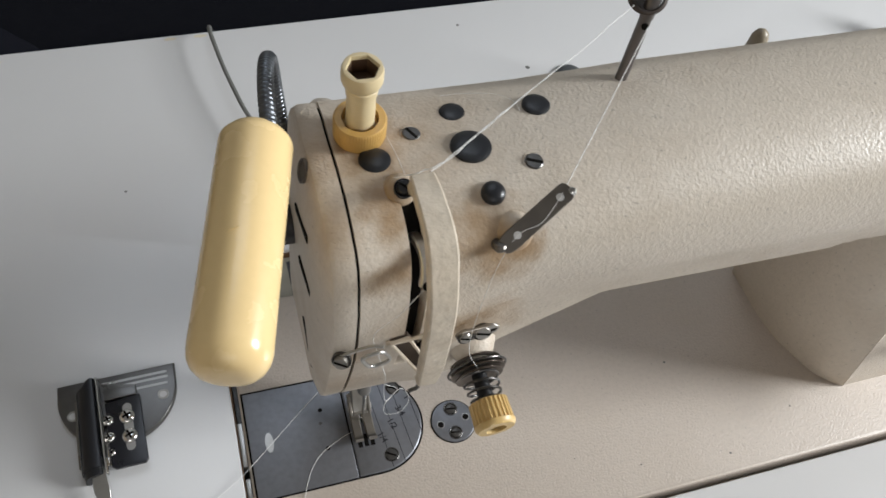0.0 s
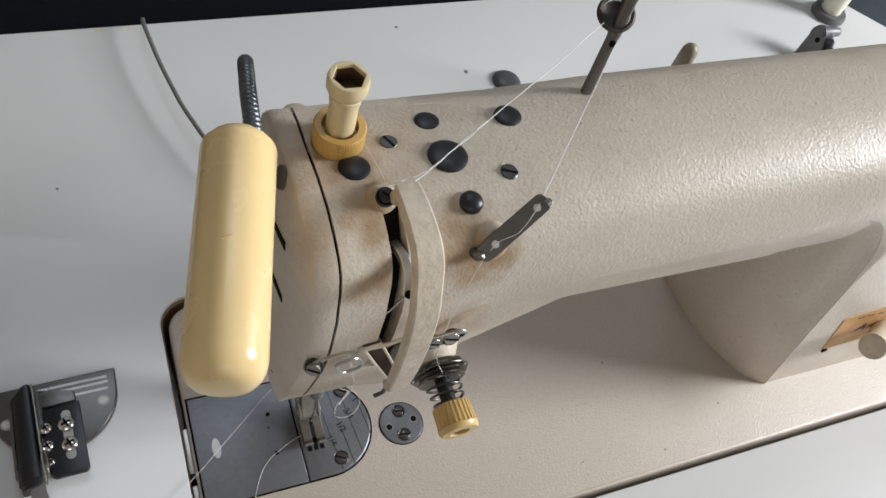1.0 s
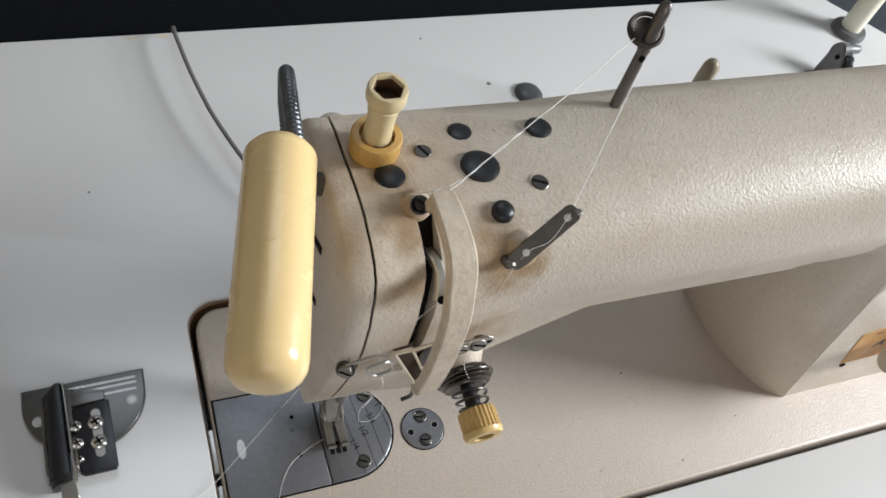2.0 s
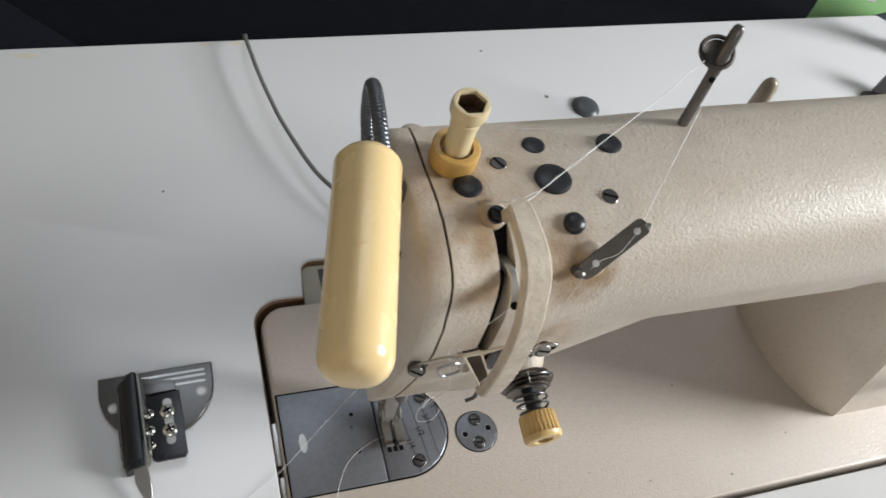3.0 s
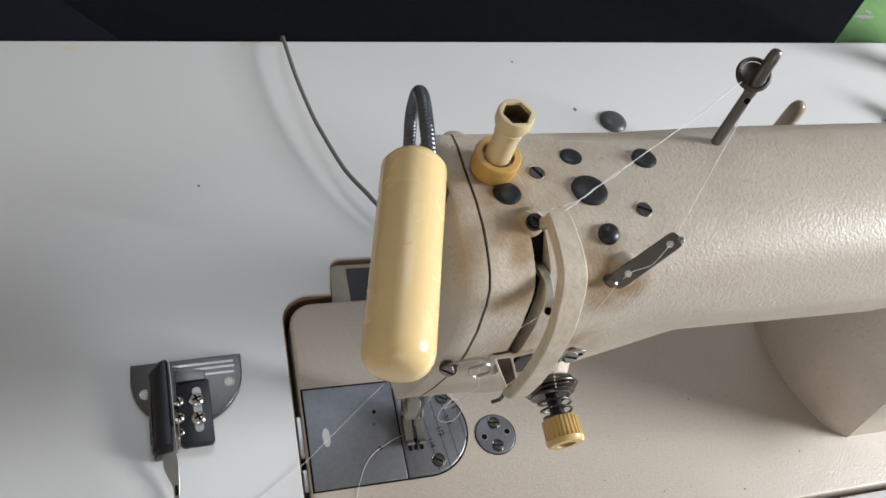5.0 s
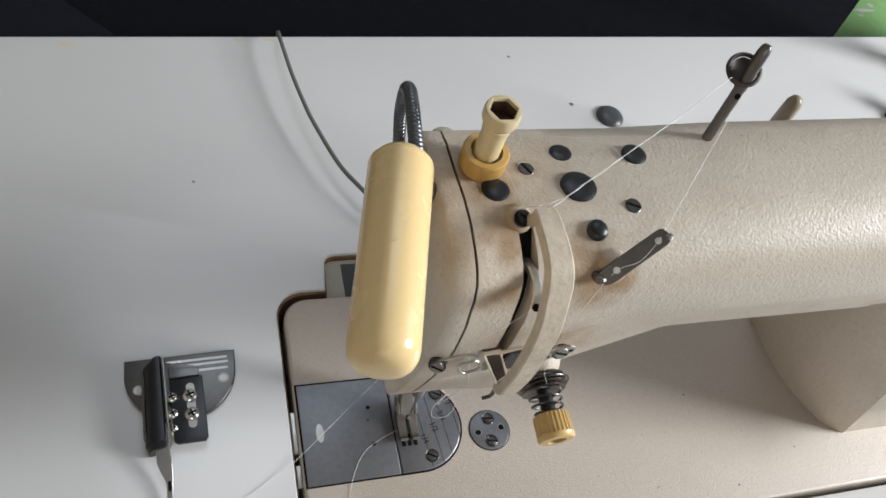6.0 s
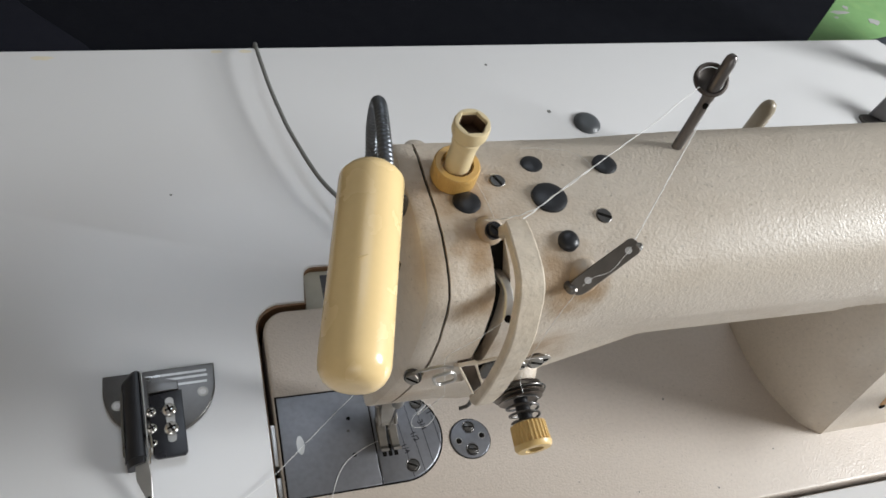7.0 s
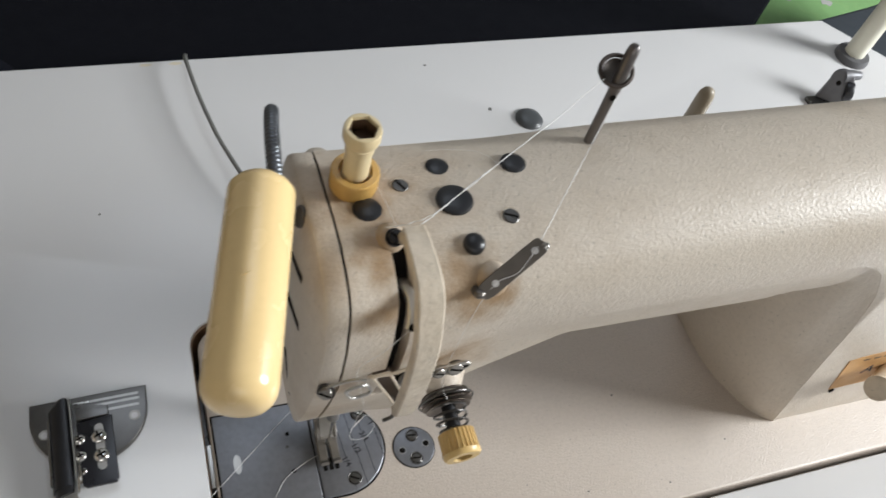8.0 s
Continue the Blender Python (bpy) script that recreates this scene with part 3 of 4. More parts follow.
# thread guide with two screws over the tension discs
tg = part("thread_guide", bar([(-27, 42.2, 153), (-19, 41.6, 154.5), (-10.5, 41.6, 157)], lambda f: 8.2 * math.sqrt(max(0.08, 1 - abs(2 * f - 1) ** 4)), 1.2, (0.15, 0, -1), 10), WORN_STEEL, machine, "oval steel thread guide over the tension discs")
for q, r in (((-23.6, 41, 153.8), 2.4), ((-16.8, 41, 155.2), 3.1)):
    screw(q, (0, -0.95, 0.3), r, tg, WORN_STEEL, 1.0, 0.3)
part("guide_hole", turned((-12.6, 41.4, 156.4), (0, -0.95, 0.3), [(0, 1.3), (0.5, 1.3), (0.52, 0.1)], 14), GAP_SHADE, tg)

# ---- thread tension ----
T0, TW = Vector((-12.5, 52, 118.5)), Vector((0.02, -1, -0.09)).normalized()
boss("boss", (-13, 62, 124), (0.02, -1, -0.12), [(0, 15), (9, 11), (14, 8.6), (16, 7.4), (16.2, 0.5)], "cast boss behind the tension discs")
unit = part("tension_stud", turned(T0, TW, [(0, 3.3), (34, 3.3), (34.2, 0.3)], 16), BLACK, machine, "blackened tension stud")
DISC_STEEL = mat("brown_disc_steel", (0.14, 0.115, 0.098), 0.34, 0.85, grain=0.4, grain_scale=140)
for d, r in ((5.4, 11.0), (7.6, 11.6), (9.8, 11.8), (11.6, 10.4)):
    part("tension_disc", turned(T0 + TW * d, TW, [(-0.9, r * 0.5), (-0.2, r * 0.86), (0.5, r), (1.0, r), (0.7, r * 0.84), (0.2, r * 0.55), (0.25, 3.4)], 36), DISC_STEEL, unit, "dark steel tension disc")
part("thread_spring", ring_wire(T0 + TW * 9, axes_of(TW)[1], axes_of(TW)[2], 12.6, 12.6, 0.55, 40), DARK_STEEL, unit, "wire check spring")
spring = []
sw, su, sv = axes_of(TW)
for i in range(69):
    a = 2 * math.pi * i / 20
    spring.append(T0 + sw * (11.8 + 12 * i / 68) + (su * math.cos(a) + sv * math.sin(a)) * lerp(i, (0, 68), (8.0, 6.4)))
part("spring", tube(spring, 0.6, 6, 1), DARK_STEEL, unit, "conical blackened coil spring")
part("tension_knob", turned(T0 + TW * 23.4, TW, [(0, 6.9), (0.6, 8.3), (9.6, 8.6), (9.8, 8.8), (11.4, 8.6), (12.4, 7.8), (12.5, 4.4), (9.0, 4.1), (8.9, 0.2)], ribs=26, rib=0.7, rib_from=1, rib_to=2), KNOB, unit, "ochre ribbed plastic tension knob")

# ---- presser foot and needle bar under the head ----
FOOT_STEEL = mat("dark_worn_steel", (0.28, 0.26, 0.235), 0.36, 0.9, grain=0.4, grain_scale=150)
foot = part("presser_foot", bar([(-49.8, 93, 32), (-50.0, 88, 18), (-50.2, 82, 9), (-50.2, 79, 7.5)], 8.6, 5.4, (1, 0, 0), 6), WORN_STEEL, machine, "worn steel hinged presser foot")
part("presser_bar", turned((-50, 94, 18), (0, 0, 1), [(0, 5.0), (1, 5.6), (22, 5.6), (23, 4.2), (60, 4.2)], 20), WORN_STEEL, machine, "steel presser bar")
part("needle_bar", turned((-49.8, 78, 40), (0, 0, 1), [(0, 1.4), (0.5, 3.4), (10, 3.6), (50, 3.6)], 18), PALE_STEEL, machine, "bright needle bar")
part("needle", turned((-49.8, 76.5, 1.0), (0, 0, 1), [(0, 0.15), (4, 0.5), (20, 0.6), (40, 0.9)], 10), CHROME, machine)
for dx in (-5.0, 5.0):
    part("hinge_cheek", bar([(-50 + dx, 88.5, 14), (-50 + dx, 85, 11), (-50 + dx, 81, 7)], 1.8, lambda f: 5.5 + 2.5 * f, (1, 0, 0), 4, 0.6), FOOT_STEEL, foot)
part("hinge_pin", turned((-56.4, 82.5, 9.5), (1, 0, 0), [(0, 1.4), (0.5, 1.9), (12.3, 1.9), (12.8, 1.4), (12.9, 0.1)], 14), PALE_STEEL, foot)
for dx in (-3.3, 3.3):
    part("toe", bar([(-50 + dx * 0.7, 86, 6.5), (-50 + dx, 78, 4.6), (-50 + dx * 1.05, 69, 3.8), (-50 + dx * 1.1, 66.2, 4.8), (-50 + dx * 1.1, 64.6, 7.2)], lambda f: lerp(f, (0, 0.4, 1), (5.8, 4.8, 4.6)), lambda f: lerp(f, (0, 0.5, 1), (4.0, 2.8, 1.6)), (1, 0, 0), 6), FOOT_STEEL, foot)

# ---- marks and holes of the plates ----
part("plate_seam", slab([(-111, 46.2), (-43, 46.5)] + arc(-44, 74.5, 28.0, -85, 85, 24) + [(-43, 102.6), (-57, 102.6), (-57, 108), (-111, 108)], -3, 0.2), GAP_SHADE, machine)
for x, lo, hi in ((-41, 48.6, 100), (-34, 50.2, 99), (-27.6, 54, 95), (-19.6, 64, 85)):
    part("guide_line", turned_box((x, (lo + hi) / 2, 0.82), (0.32, hi - lo, 0.12), ((1, 0.1, 0), (-0.1, 1, 0))), ENGRAVED, needle_plate)
for text, x, y in (("1/4", -40.6, 66), ("1/2", -33.6, 72.5), ("3/4", -27.6, 79), ("1", -21.8, 86)):
    lettering(text, 5.0, (x, y, 0.84), (0.35, -1, 0), (1, 0.35, 0), ENGRAVED, needle_plate, "engraved_number")
for x, y in ((-38, 55.5), (-28.3, 93)):
    part("screw_recess", turned((x, y, 0.4), (0, 0, 1), [(0, 3.7), (0.45, 3.7), (0.47, 0.1)], 20), GAP_SHADE, needle_plate)
    screw((x, y, 0.8), (0, 0, 1), 3.2, needle_plate, SCREW, 0.35, 0.5)
# Dark bars paint the shade of the feed slots.
for x in (-53, -49.6, -46.2):
    part("feed_slot", turned_box((x, 66.5, 0.84), (2.3, 7, 0.2), ((1, 0, 0), (0, 1, 0))), GAP_SHADE, needle_plate)
slide_ob = [o for o in machine.children if o.name.startswith("slide_plate")][0]
for x, y, r in ((-70.3, 89, 1.2), (-70.3, 66.7, 1.2), (-71.6, 81.4, 0.9)):
    part("hole", turned((x, y, 0.4), (0, 0, 1), [(0, r), (0.36, r), (0.38, 0.1)], 16), GAP_SHADE if r > 1 else SCREW, slide_ob)
part("finger_notch", slab([(-99.8 + 2.2 * math.cos(a * 0.2618), 76.8 + 5.6 * math.sin(a * 0.2618)) for a in range(24)], 0.3, 0.82), PALE_STEEL, slide_ob, "bright oval finger notch")

eye = part("round_plate", slab(arc(0, 66.4, 12.2, 0, 354, 58), -2, 0.7, 0.35), PLATE, machine, "round blue-grey steel plate with two screws")
part("seam_ring", slab(arc(0, 66.4, 12.7, 0, 354, 58), -2, 0.15), GAP_SHADE, eye)
for x, y in ((0.4, 73.5), (-0.4, 59.5)):
    part("screw_recess", turned((x, y, 0.4), (0, 0, 1), [(0, 3.9), (0.4, 3.9), (0.42, 0.1)], 20), GAP_SHADE, eye)
    screw((x, y, 0.7), (0, 0, 1), 2.8, eye, SCREW, 0.4, 0.15)
for x, y in ((-7.4, 65.6), (7.4, 67.2)):
    part("hole_rim", turned((x, y, 0.3), (0, 0, 1), [(0, 2.15), (0.42, 2.15), (0.44, 0.1)], 18), PALE_STEEL, eye)
    part("hole", turned((x, y, 0.32), (0, 0, 1), [(0, 1.8), (0.45, 1.8), (0.47, 0.1)], 16), GAP_SHADE, eye)

# Unseen slab added to darken the gap around the bed.
part("gap_backing", box(-118, 354, -8, 202, -64, -44), DARK_STEEL, machine, "dark slab added under the bed to keep its gap dark")
hinge = part("hinge", slab([(-83, 167), (-41, 167), (-41, 196.5)] + arc(-76, 189.5, 7, 90, 180, 5), -30, -6, 0.5), mat("greenish_grey_enamel", (0.40, 0.375, 0.30), 0.5, grain=0.2, grain_scale=120), machine, "greenish grey hinge block in the table's notch")
part("hinge_socket", box(-71, -42, 168, 193, -6.2, -5.6), mat("dark_socket", (0.055, 0.055, 0.06), 0.65, grain=0.3), hinge, "dark grey hinge socket")
for lo, hi in ((67.5, 92.5), (48, 61)):
    part("side_catch", box(-115, -112.3, lo, hi, -20, -2.5, 0.5), PALE_STEEL, machine, "steel catch beside the slide plate")

# ---- face plate fittings ----
# A dark grey-brown colour marks the screw recess.
part("screw_recess", turned((-74.6, 87, 209), (-1, 0, 0.3), [(0, 4.3), (2.2, 4.3), (2.4, 3.8), (1.6, 3.4), (1.5, 0.2)], 24), mat("dark_recess", (0.09, 0.078, 0.066), 0.6, grain=0.4), plate, "dark brown screw recess")
# Flat dark bars paint the shade of the face plate's slots.
for a, b, w in (((-78.7, 88, 189), (-78.3, 68, 196), 3.2), ((-78.8, 84, 161), (-78.5, 64, 168), 3.2), ((-78.5, 80, 122), (-77.8, 67, 102), 3.4)):
    part("slot_bar", bar([a, b], w, 1.0, (0, 0.3, 1), 4), GAP_SHADE, plate, "dark bar standing in for the shade of a face plate slot")

# ---- label and lever on the column ----
def on_column(x, z, lift):
    return Vector((x, front_y(300, z) - lift, z))


bm = bmesh.new()
quad = [(262.5, 36), (253, 73), (262, 75), (300, 78), (330, 78), (330, 38), (300, 37)]
fr = [bm.verts.new(on_column(x, z, 0.5)) for x, z in quad]
bk = [bm.verts.new(on_column(x, z, -1.0)) for x, z in quad]
bm.faces.new(fr)
bm.faces.new(bk[::-1])
for i in range(len(quad)):
    j = (i + 1) % len(quad)
    bm.faces.new((fr[i], fr[j], bk[j], bk[i]))
label = part("label", bm, LABEL, machine, "torn orange paper label on the column")
lettering("A", 12, on_column(280, 56, 0.6), (1, 0, 0), (0, 0.05, 1), INK, label, "lettering")
for k in range(5):
    part("print_bar", turned_box(on_column(268 + k * 8, 71, 0.6), (5, 0.2, 1.2), ((1, 0, 0), (0, 1, 0))), INK, label)
part("pin_hole", turned((266, 36.5, 33.5), (0, -1, 0.05), [(0, 2.0), (1.6, 2.0), (1.7, 0.1)], 14), GAP_SHADE, machine)
part("reverse_lever", tube([(306, 38, 50), (292, 30, 56), (278, 24, 62), (268, 20.6, 66.4), (266, 20, 67.4)], lambda f: lerp(f, (0, 0.8, 0.94, 1), (6.5, 8, 7.4, 4.5)), 18, 6), GUARD, machine, "pale reverse stitch lever", 60)

# ---- lamp mount and cable ----
part("mount", turned((-77.5, 104, 158), (-1, 0, 0.1), [(0, 8), (1, 9), (9, 9), (10, 8), (10.1, 0.5)], 24), BLACK, lamp, "black lamp mount on the face plate")
part("moulding_mark", turned_box(A.lerp(B, 0.52) + Vector((-1.5, 0, 11.75)), (3.6, 0.3, 0.15), ((1, 0.35, 0), (0, 1, 0))), KNOB, lamp)
cable = finish("power_cable", tube(CABLE_LINE, 1.55, 10), CABLE)
tagged(cable, "thin grey power cable running from the lamp over the table's edge", "cable")

# ---- things on the table ----
dome = finish("table_plug", turned((167, 316, -1.2), (0, 0, 1), [(0, 11.5), (1.0, 11.6), (2.8, 10), (4.2, 6.5), (4.8, 2), (4.85, 0.2)], 32), mat("grey_plastic", (0.07, 0.075, 0.08), 0.4, grain=0.2))
tagged(dome, "dark grey domed plastic plug in the white tabletop", "plug")
WORN_PEG = mat("brown_grey_plastic", (0.30, 0.25, 0.18), 0.35, grain=0.2)
peg = finish("head_rest_peg", turned((264.4, 256, -1), (0, 0, 1), [(0, 6.6), (72, 6.4), (79, 6.0), (83, 4.4), (85, 2.0), (85.4, 0.2)], 20), WORN_PEG)
tagged(peg, "cream wooden head rest peg standing on the table behind the machine", "peg")

spool = thing("spool_stand", "cream tube spool stand rising from a dark grey base ring", "spool stand")
part("tube", turned((535, 365, -1), (0, 0, 1), [(0, 10), (400, 10), (400.2, 0.5)], 24), mat("cream_tube", (0.74, 0.72, 0.6), 0.4, grain=0.1), spool, "cream painted tube")
part("base_ring", turned((535, 365, -1), (0, 0, 1), [(0, 17), (4, 17), (6.5, 15.5), (7, 10.2)], 32), mat("grey_ring_plastic", (0.10, 0.10, 0.105), 0.5, grain=0.2), spool, "dark grey plastic base ring")

winder = thing("bobbin_winder", "grey steel bobbin winder fixed to the tabletop behind the machine", "bobbin winder")
winder.matrix_basis = Matrix.Translation((0.446 - 0.398 * 0.55, 0.300 - 0.278 * 0.55, -0.00045)) @ Matrix.Scale(0.55, 4)
part("base", box(398, 470, 278, 306, -1, 6, 1), DARK_STEEL, winder)
bm = slab(arc(0, 40, 18, -15, 195, 16) + [(-24, 0), (22, 0)], -5, 5, 2.0)
m = Matrix.Translation((438, 292, 4)) @ Euler((radians(68), 0, radians(-38))).to_matrix().to_4x4()
bmesh.ops.transform(bm, matrix=m, verts=bm.verts)
CASTING = mat("grey_casting", (0.15, 0.15, 0.158), 0.5, 0.3, grain=0.3, grain_scale=80)
part("bracket", bm, CASTING, winder, "rounded grey bracket plate")
part("pivot", turned(m @ Vector((-4, 34, 4.6)), m.to_3x3() @ Vector((0, 0, 1)), [(0, 4.2), (1.2, 4.2), (1.4, 0.2)], 18), GAP_SHADE, winder)
part("lever", tube([(446, 306, 48), (462, 304, 50), (480, 303, 49)], lambda f: lerp(f, (0, 0.9, 1), (10, 7.5, 4)), 14, 6), CASTING, winder, "rounded grey lever")
part("wheel", turned((452, 292, 28), (0.8, -0.5, 0.2), [(0, 16), (3, 17), (10, 17), (13, 15), (13.1, 2)], 28), BLACK, winder, "black rubber friction wheel")

# ---- spare needle plate with a tape folder ----
spare = thing("spare_needle_plate", "spare half-round steel needle plate carrying a black tape folder", "needle plate")
sp = [(-203.5, 132)] + [(-203.5, 124)] + arc(-173.3, 123.5, 30.3, 182, 358, 28) + [(-143, 134)]
part("plate", slab(sp, -1, 2.6, 0.9), mat("satin_steel", (0.155, 0.15, 0.145), 0.4, 0.85, uneven=0.05, grain=0.25, grain_scale=260), spare, "brushed half-round steel plate")
for (xa, ya, xb, yb) in ((-181, 128.6, -147.4, 129.6), (-179, 125.6, -147, 126.6), (-170, 122.2, -147.4, 122.8)):
    part("feed_slot", turned_box(((xa + xb) / 2, (ya + yb) / 2, 2.62), (xb - xa, 1.4, 0.2), ((xb - xa, yb - ya, 0), (0, 1, 0))), PALE_STEEL, spare, "bright feed slot")
for x, y in ((-150.2, 116.2), (-196, 113.4)):
    part("hole", turned((x, y, 2.2), (0, 0, 1), [(0, 3.0), (0.55, 3.0), (0.6, 2.6), (0.45, 1.9), (0.44, 0.1)], 24), WORN_STEEL, spare, "countersunk screw hole")
    part("hole_floor", turned((x, y, 2.2), (0, 0, 1), [(0, 1.9), (0.5, 1.9), (0.52, 0.1)], 20), LAMINATE, spare)
TAB = mat("grey_folder_steel", (0.20, 0.195, 0.19), 0.34, 0.9, grain=0.4, grain_scale=150)
part("folder_base", slab([(-182, 128.5), (-163.6, 124.5), (-163, 112), (-180, 112)], 2.6, 4.2, 0.3), TAB, spare, "worn steel folder base")
part("folded_tab", slab([(-180.4, 124), (-163.6, 122.6), (-163.4, 117.6), (-179.6, 117)], 5.2, 6.8, 0.5), TAB, spare, "folded grey steel tab")
part("slide_bar", slab([(-179.5, 115.4), (-166, 117.2), (-161.8, 117.6), (-160.2, 81), (-161.5, 79), (-176, 78.6), (-178, 80)], 4.2, 6.2, 0.4), mat("black_lacquer", (0.012, 0.012, 0.016), 0.32, grain=0.2), spare, "black lacquered slide bar")
part("adjusting_slot", slab(arc(-168.6, 111, 2.3, 0, 180, 8) + arc(-168.0, 89, 2.3, 180, 360, 8), 6.0, 6.35), WORN_STEEL, spare)
for x, y, r, h in ((-168.9, 105.6, 4.1, 6.2), (-168.2, 94.6, 4.1, 6.2), (-178.4, 105.6, 3.1, 5.6), (-178.2, 96, 3.1, 5.6), (-177.6, 87.6, 2.2, 5.0)):
    s = part("screw", turned((x, y, h - 1), (0, 0, 1), [(0, r), (1.5, r), (1.8, r * 0.97), (2.7, r * 0.82), (3.4, r * 0.45), (3.5, 0.1)], 24), CHROME, spare, "bright domed cross-head screw")
    for ang in (0.4, 0.4 + math.pi / 2):
        part("slot", turned_box((x, y, h + 2.35), (r * 1.15, r * 0.26, 0.6), ((math.cos(ang), math.sin(ang), 0), (-math.sin(ang), math.cos(ang), 0))), GAP_SHADE, s)


def roll_ring(y, left, tilt, drop=0.0):
    """Section of the folded black roll: flat top, a flank sloping down to the table's side."""
    lean = lerp(y, (80, 129), (-0.8, -2.4))
    return [(x + lean, y + tilt * (x + 181.5), z - drop) for x, z in ((-181.3, 2.8), (-181.2, 9.6), (-182, 10.6), (-183.6, 10.9), (left + 2.4, 10.2), (left + 0.8, 9.0), (left - 0.6, 6.6), (left - 1.0, 2.8))]


part("roll", loft([roll_ring(129.6, -186.2, 0), roll_ring(128.6, -187, 0), roll_ring(124, -190.4, 0), roll_ring(110, -190.6, 0), roll_ring(90, -190.6, 0.05), roll_ring(80, -190.8, 0.12)]), mat("black_tape", (0.012, 0.012, 0.015), 0.42, grain=0.4, grain_scale=120, bump=0.25, bump_scale=260), spare, "black taped folding roll")
part("roll_mouth", loft([roll_ring(80.2, -190.2, 0.12, 0.5), roll_ring(76.8, -189.6, 0.2, 1.6), roll_ring(76.7, -188.4, 0.2, 3.0)]), BLACK, spare, "dark open mouth of the roll")
part("side_strip", bar([(-182.6, 129.4, 7.6), (-181.6, 110, 7.6), (-180.8, 90, 7.4), (-180.2, 77, 6.6)], 0.7, 6.5, (1, 0, 0), 4), WORN_STEEL, spare, "worn steel side strip")
part("edge_wire", tube([(-179.2, 92, 8.6), (-178.4, 86, 9), (-178.6, 80, 8.6), (-179.6, 84, 9.4), (-179.8, 76, 8)], 0.55, 8, 6), CHROME, spare, "bright bent wire")
part("flank_strip", bar([(-192.6, 119, 5.0), (-192.4, 100, 5.0), (-191.8, 82, 4.6)], 1.4, 5, (1, 0, 0.4), 4), TAB, spare, "grey steel edge of the roll")
part("tongue", bar([(-184.6, 81, 7.4), (-184.0, 76, 7.0), (-183.4, 70, 6.2), (-182.2, 64, 5), (-181.2, 59, 3.8), (-181.2, 52, 2.6), (-181, 46, 2.2)], lambda f: lerp(f, (0, 0.25, 0.36, 0.55, 0.7, 1), (5.5, 7.4, 7.8, 5.0, 3.0, 2.6)), 0.9, (1, 0, 0.15), 6), PALE_STEEL, spare, "bright twisted steel tongue")
part("tongue_eye", slab(arc(-181.2, 58.6, 0.8, 0, 180, 6) + arc(-181.1, 55, 0.8, 180, 360, 6), 3.4, 4.7), GAP_SHADE, spare)

# ---- threads ----
def thread(name, points, label, r=0.22, steps=8, kinks=0.0):
    rr = random.Random(len(points) * 7 + int(points[0][0]))
    if kinks:
        points = [Vector(p) + Vector((rr.uniform(-1, 1), rr.uniform(-1, 1), rr.uniform(-1, 1))) * kinks for p in smooth_line(points, 5)]
    return tagged(finish(name, tube(points, r, 6, steps), THREAD), label, "thread")


thread("thread", [(46.5, 110.4, 247), (14.4, 91.6, 242), (-9, 79.4, 236.6), (-27.6, 70, 231.4), (-39.6, 63, 229.6)], "white thread running from the thread post over the arm", 0.2, 5, 0.28)
thread("thread", [(-8, 80, 236.6), (-20, 74.6, 231.6), (-32, 69.6, 226), (-44, 68.8, 222.4), (-50, 72, 218)], "loose end of white thread by the black oil screw", 0.2, 5, 0.28)
thread("thread", [(52.6, 106, 240), (27.5, 78.6, 230.6), (2.1, 50.9, 222.4)], "white thread from the thread post to the guide plate", 0.19)
thread("thread", [(2.1, 50.9, 222.3), (-4.5, 46.6, 215.6), (-12.4, 45.8, 211.6), (-18.6, 42.4, 198), (-22, 40, 168), (-21.5, 38.5, 146), (-16, 37.5, 131)], "white thread running down to the tension discs", 0.11)
thread("thread", [(-46, 93, 215), (-45, 82, 216.6), (-44.5, 72, 217.6)], "fine white thread lying on the arm", 0.09)
thread("thread", [(-21.5, 110, 213.4), (-13, 109, 214.2), (-2, 105, 216.2), (3, 99, 217.6), (3.4, 94, 218)], "fine white thread curled on the arm", 0.08)
thread("thread", [(-45.2, 37.5, 203), (-52, 40.5, 182), (-60, 41, 170), (-58, 40, 156), (-54.5, 38.5, 139)], "white thread from the take-up lever to the wire loop", 0.13)
thread("thread", [(-54.5, 38.2, 138), (-50, 50, 100), (-40, 70, 40), (-28.5, 81, 26), (-25.3, 75.2, 24), (-31.6, 69.1, 24), (-39.6, 69.7, 24), (-38.3, 75.1, 25), (-31, 80, 28), (-42, 70, 60)], "loop of white thread hanging beside the presser foot", 0.13)
thread("thread", [(-61.7, 105.2, 2), (-80, 91, 1.4), (-97.5, 76.7, 1.3), (-115.1, 62.6, 1.2), (-130, 53.6, 0.2), (-160, 36, -0.4)], "white thread trailing across the slide plate", 0.13)
thread("thread", [(-51, 74, 2.5), (-54.5, 72.8, 2), (-64, 69.8, 1.2), (-75.8, 63.1, 1.1), (-83.3, 52.6, 1), (-88.4, 37.9, 0.5), (-90, 24, 0.4)], "white thread trailing from the presser foot", 0.13)

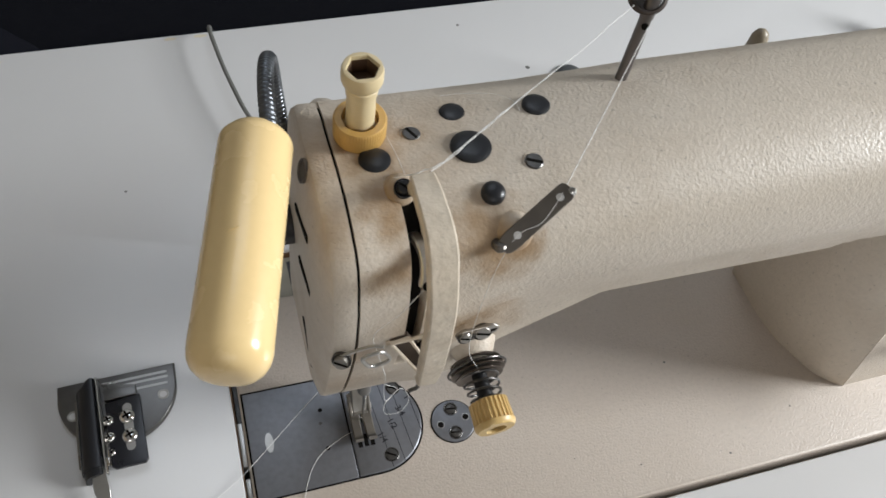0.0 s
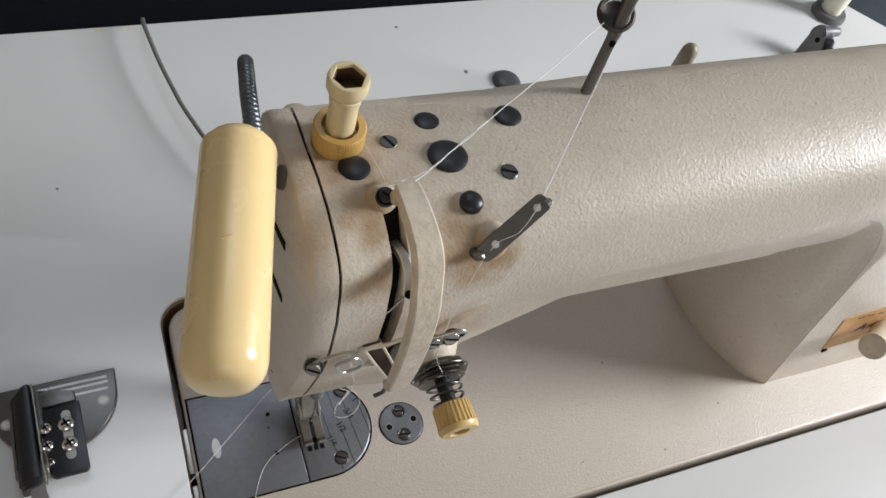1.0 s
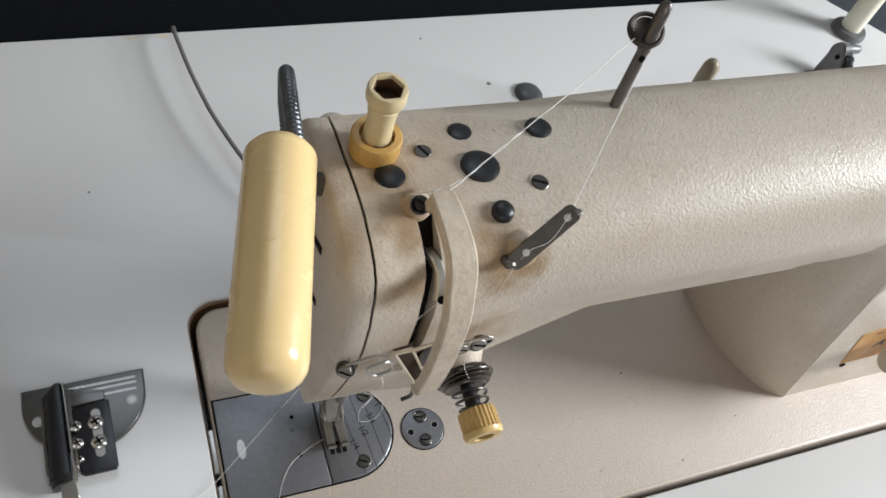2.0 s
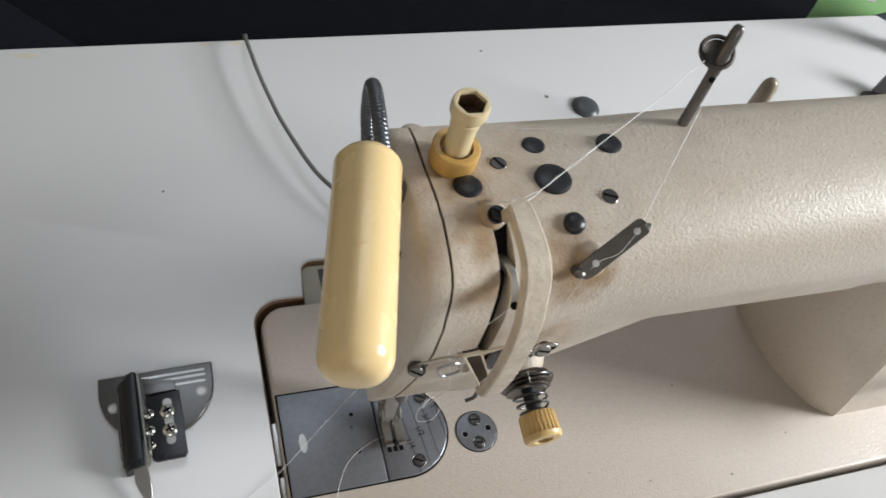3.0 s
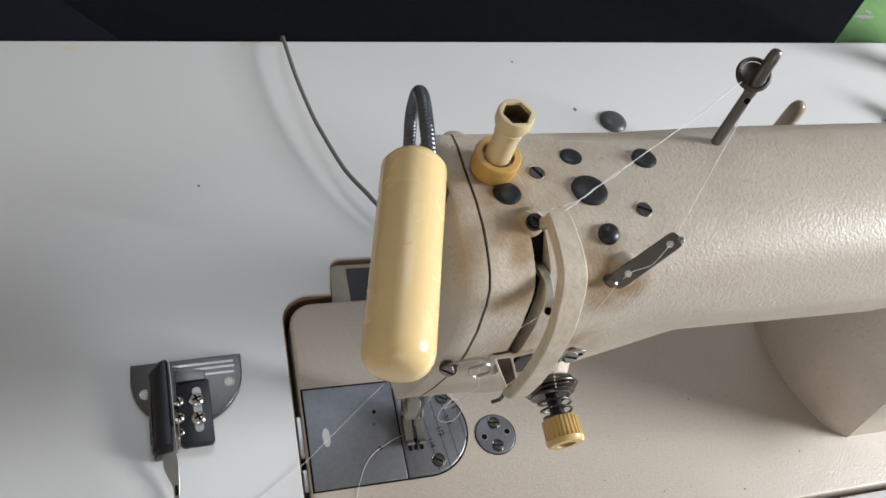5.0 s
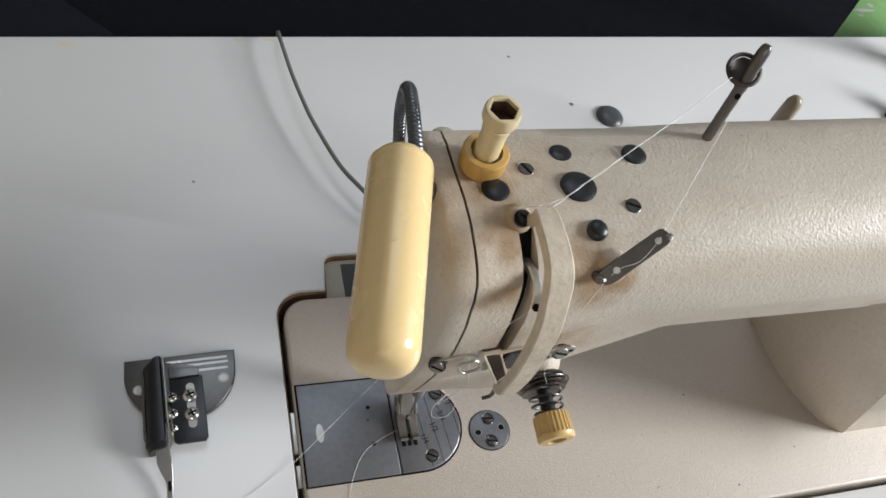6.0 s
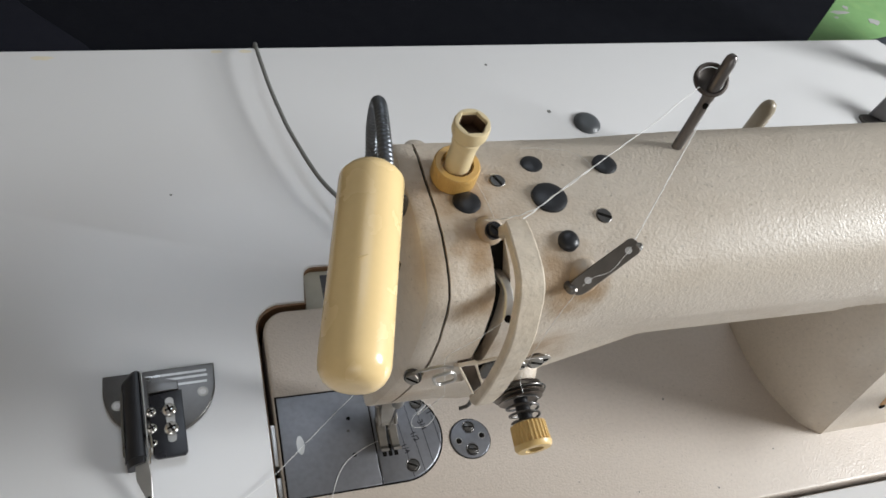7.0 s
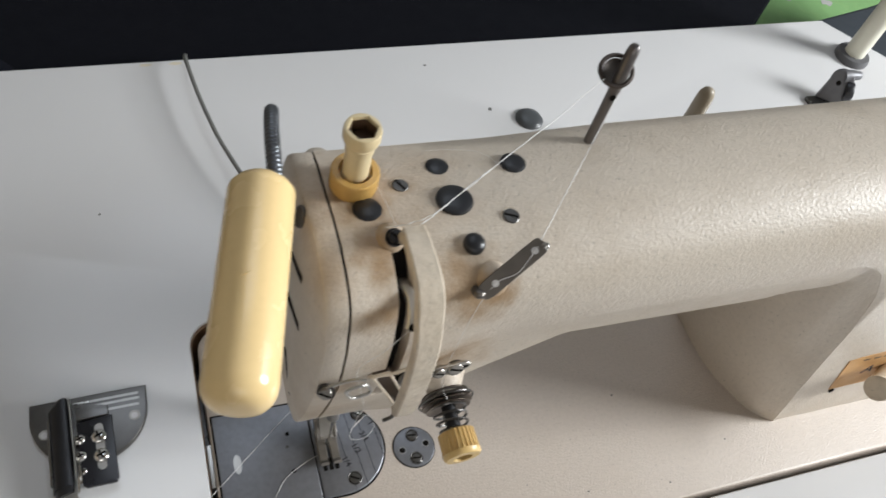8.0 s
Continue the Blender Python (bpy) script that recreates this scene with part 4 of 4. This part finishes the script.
# ---- marks on the tabletop, the seat behind ----
for x, y, rx, ry in ((-241, 391, 9, 2.4), (-120, 398.5, 5, 1.6), (-98, 399, 6, 1.8)):
    rr = random.Random(int(x))
    loop = [(x + rx * math.cos(a) * rr.uniform(0.6, 1.1), y + ry * math.sin(a) * rr.uniform(0.6, 1.1)) for a in (2 * math.pi * i / 18 for i in range(18))]
    part("stain", slab(loop, -1.5, -0.92), STAIN, table, "yellowish stain on the laminate")
for x, y, z, r in ((136, 73.6, 0, 0.9), (200, 30, 0, 0.7), (96, 18, 0, 0.6), (150, 12, 0, 0.8), (60, 30, 0, 0.5)):
    part("speck", turned((x, y, z - 0.3), (0, 0, 1), [(0, r), (0.4, r * 0.8), (0.42, 0.1)], 7), CABLE, machine, "dark speck on the bed")
for x, y, r in ((137.5, 330, 1.8), (-160, 262, 0.9), (97, 384, 1.2), (-330, 300, 0.9)):
    part("speck", turned((x, y, -1.2), (0, 0, 1), [(0, r), (0.3, r), (0.32, 0.1)], 10), CABLE, table, "dark speck")

# The green ground is raised to this height so that it catches more light.
platform = finish("raised_green_surface", slab([(430, 440), (1290, 440), (1290, 2190), (-1000, 2190), (-1000, 1320), (430, 1320)], -750, -230), GREEN)
tagged(platform, "chipped green painted surface behind the table, raised to catch more light", "platform")
for x, y, rx, ry in ((800, 745, 9, 5), (822, 752, 14, 4), (850, 740, 20, 6), (868, 752, 7, 5), (905, 720, 12, 9), (836, 728, 6, 3), (780, 738, 5, 3), (700, 640, 4, 2), (742, 700, 3, 2)):
    rr = random.Random(int(x))
    loop = [(x + rx * math.cos(a) * rr.uniform(0.45, 1.1), y + ry * math.sin(a) * rr.uniform(0.45, 1.1)) for a in (2 * math.pi * i / 16 for i in range(16))]
    part("paint_chip", slab(loop, -231, -229.5), WALL, platform, "pale patch where the green paint has chipped")
seat = finish("seat_cushion", slab([(556, 452), (655, 474), (980, 560), (980, 250), (640, 350)], -230, -28, 8), mat("dark_grey_vinyl", (0.04, 0.048, 0.058), 0.5, grain=0.3, grain_scale=100))
tagged(seat, "dark grey vinyl covered block cushion beside the table", "cushion")
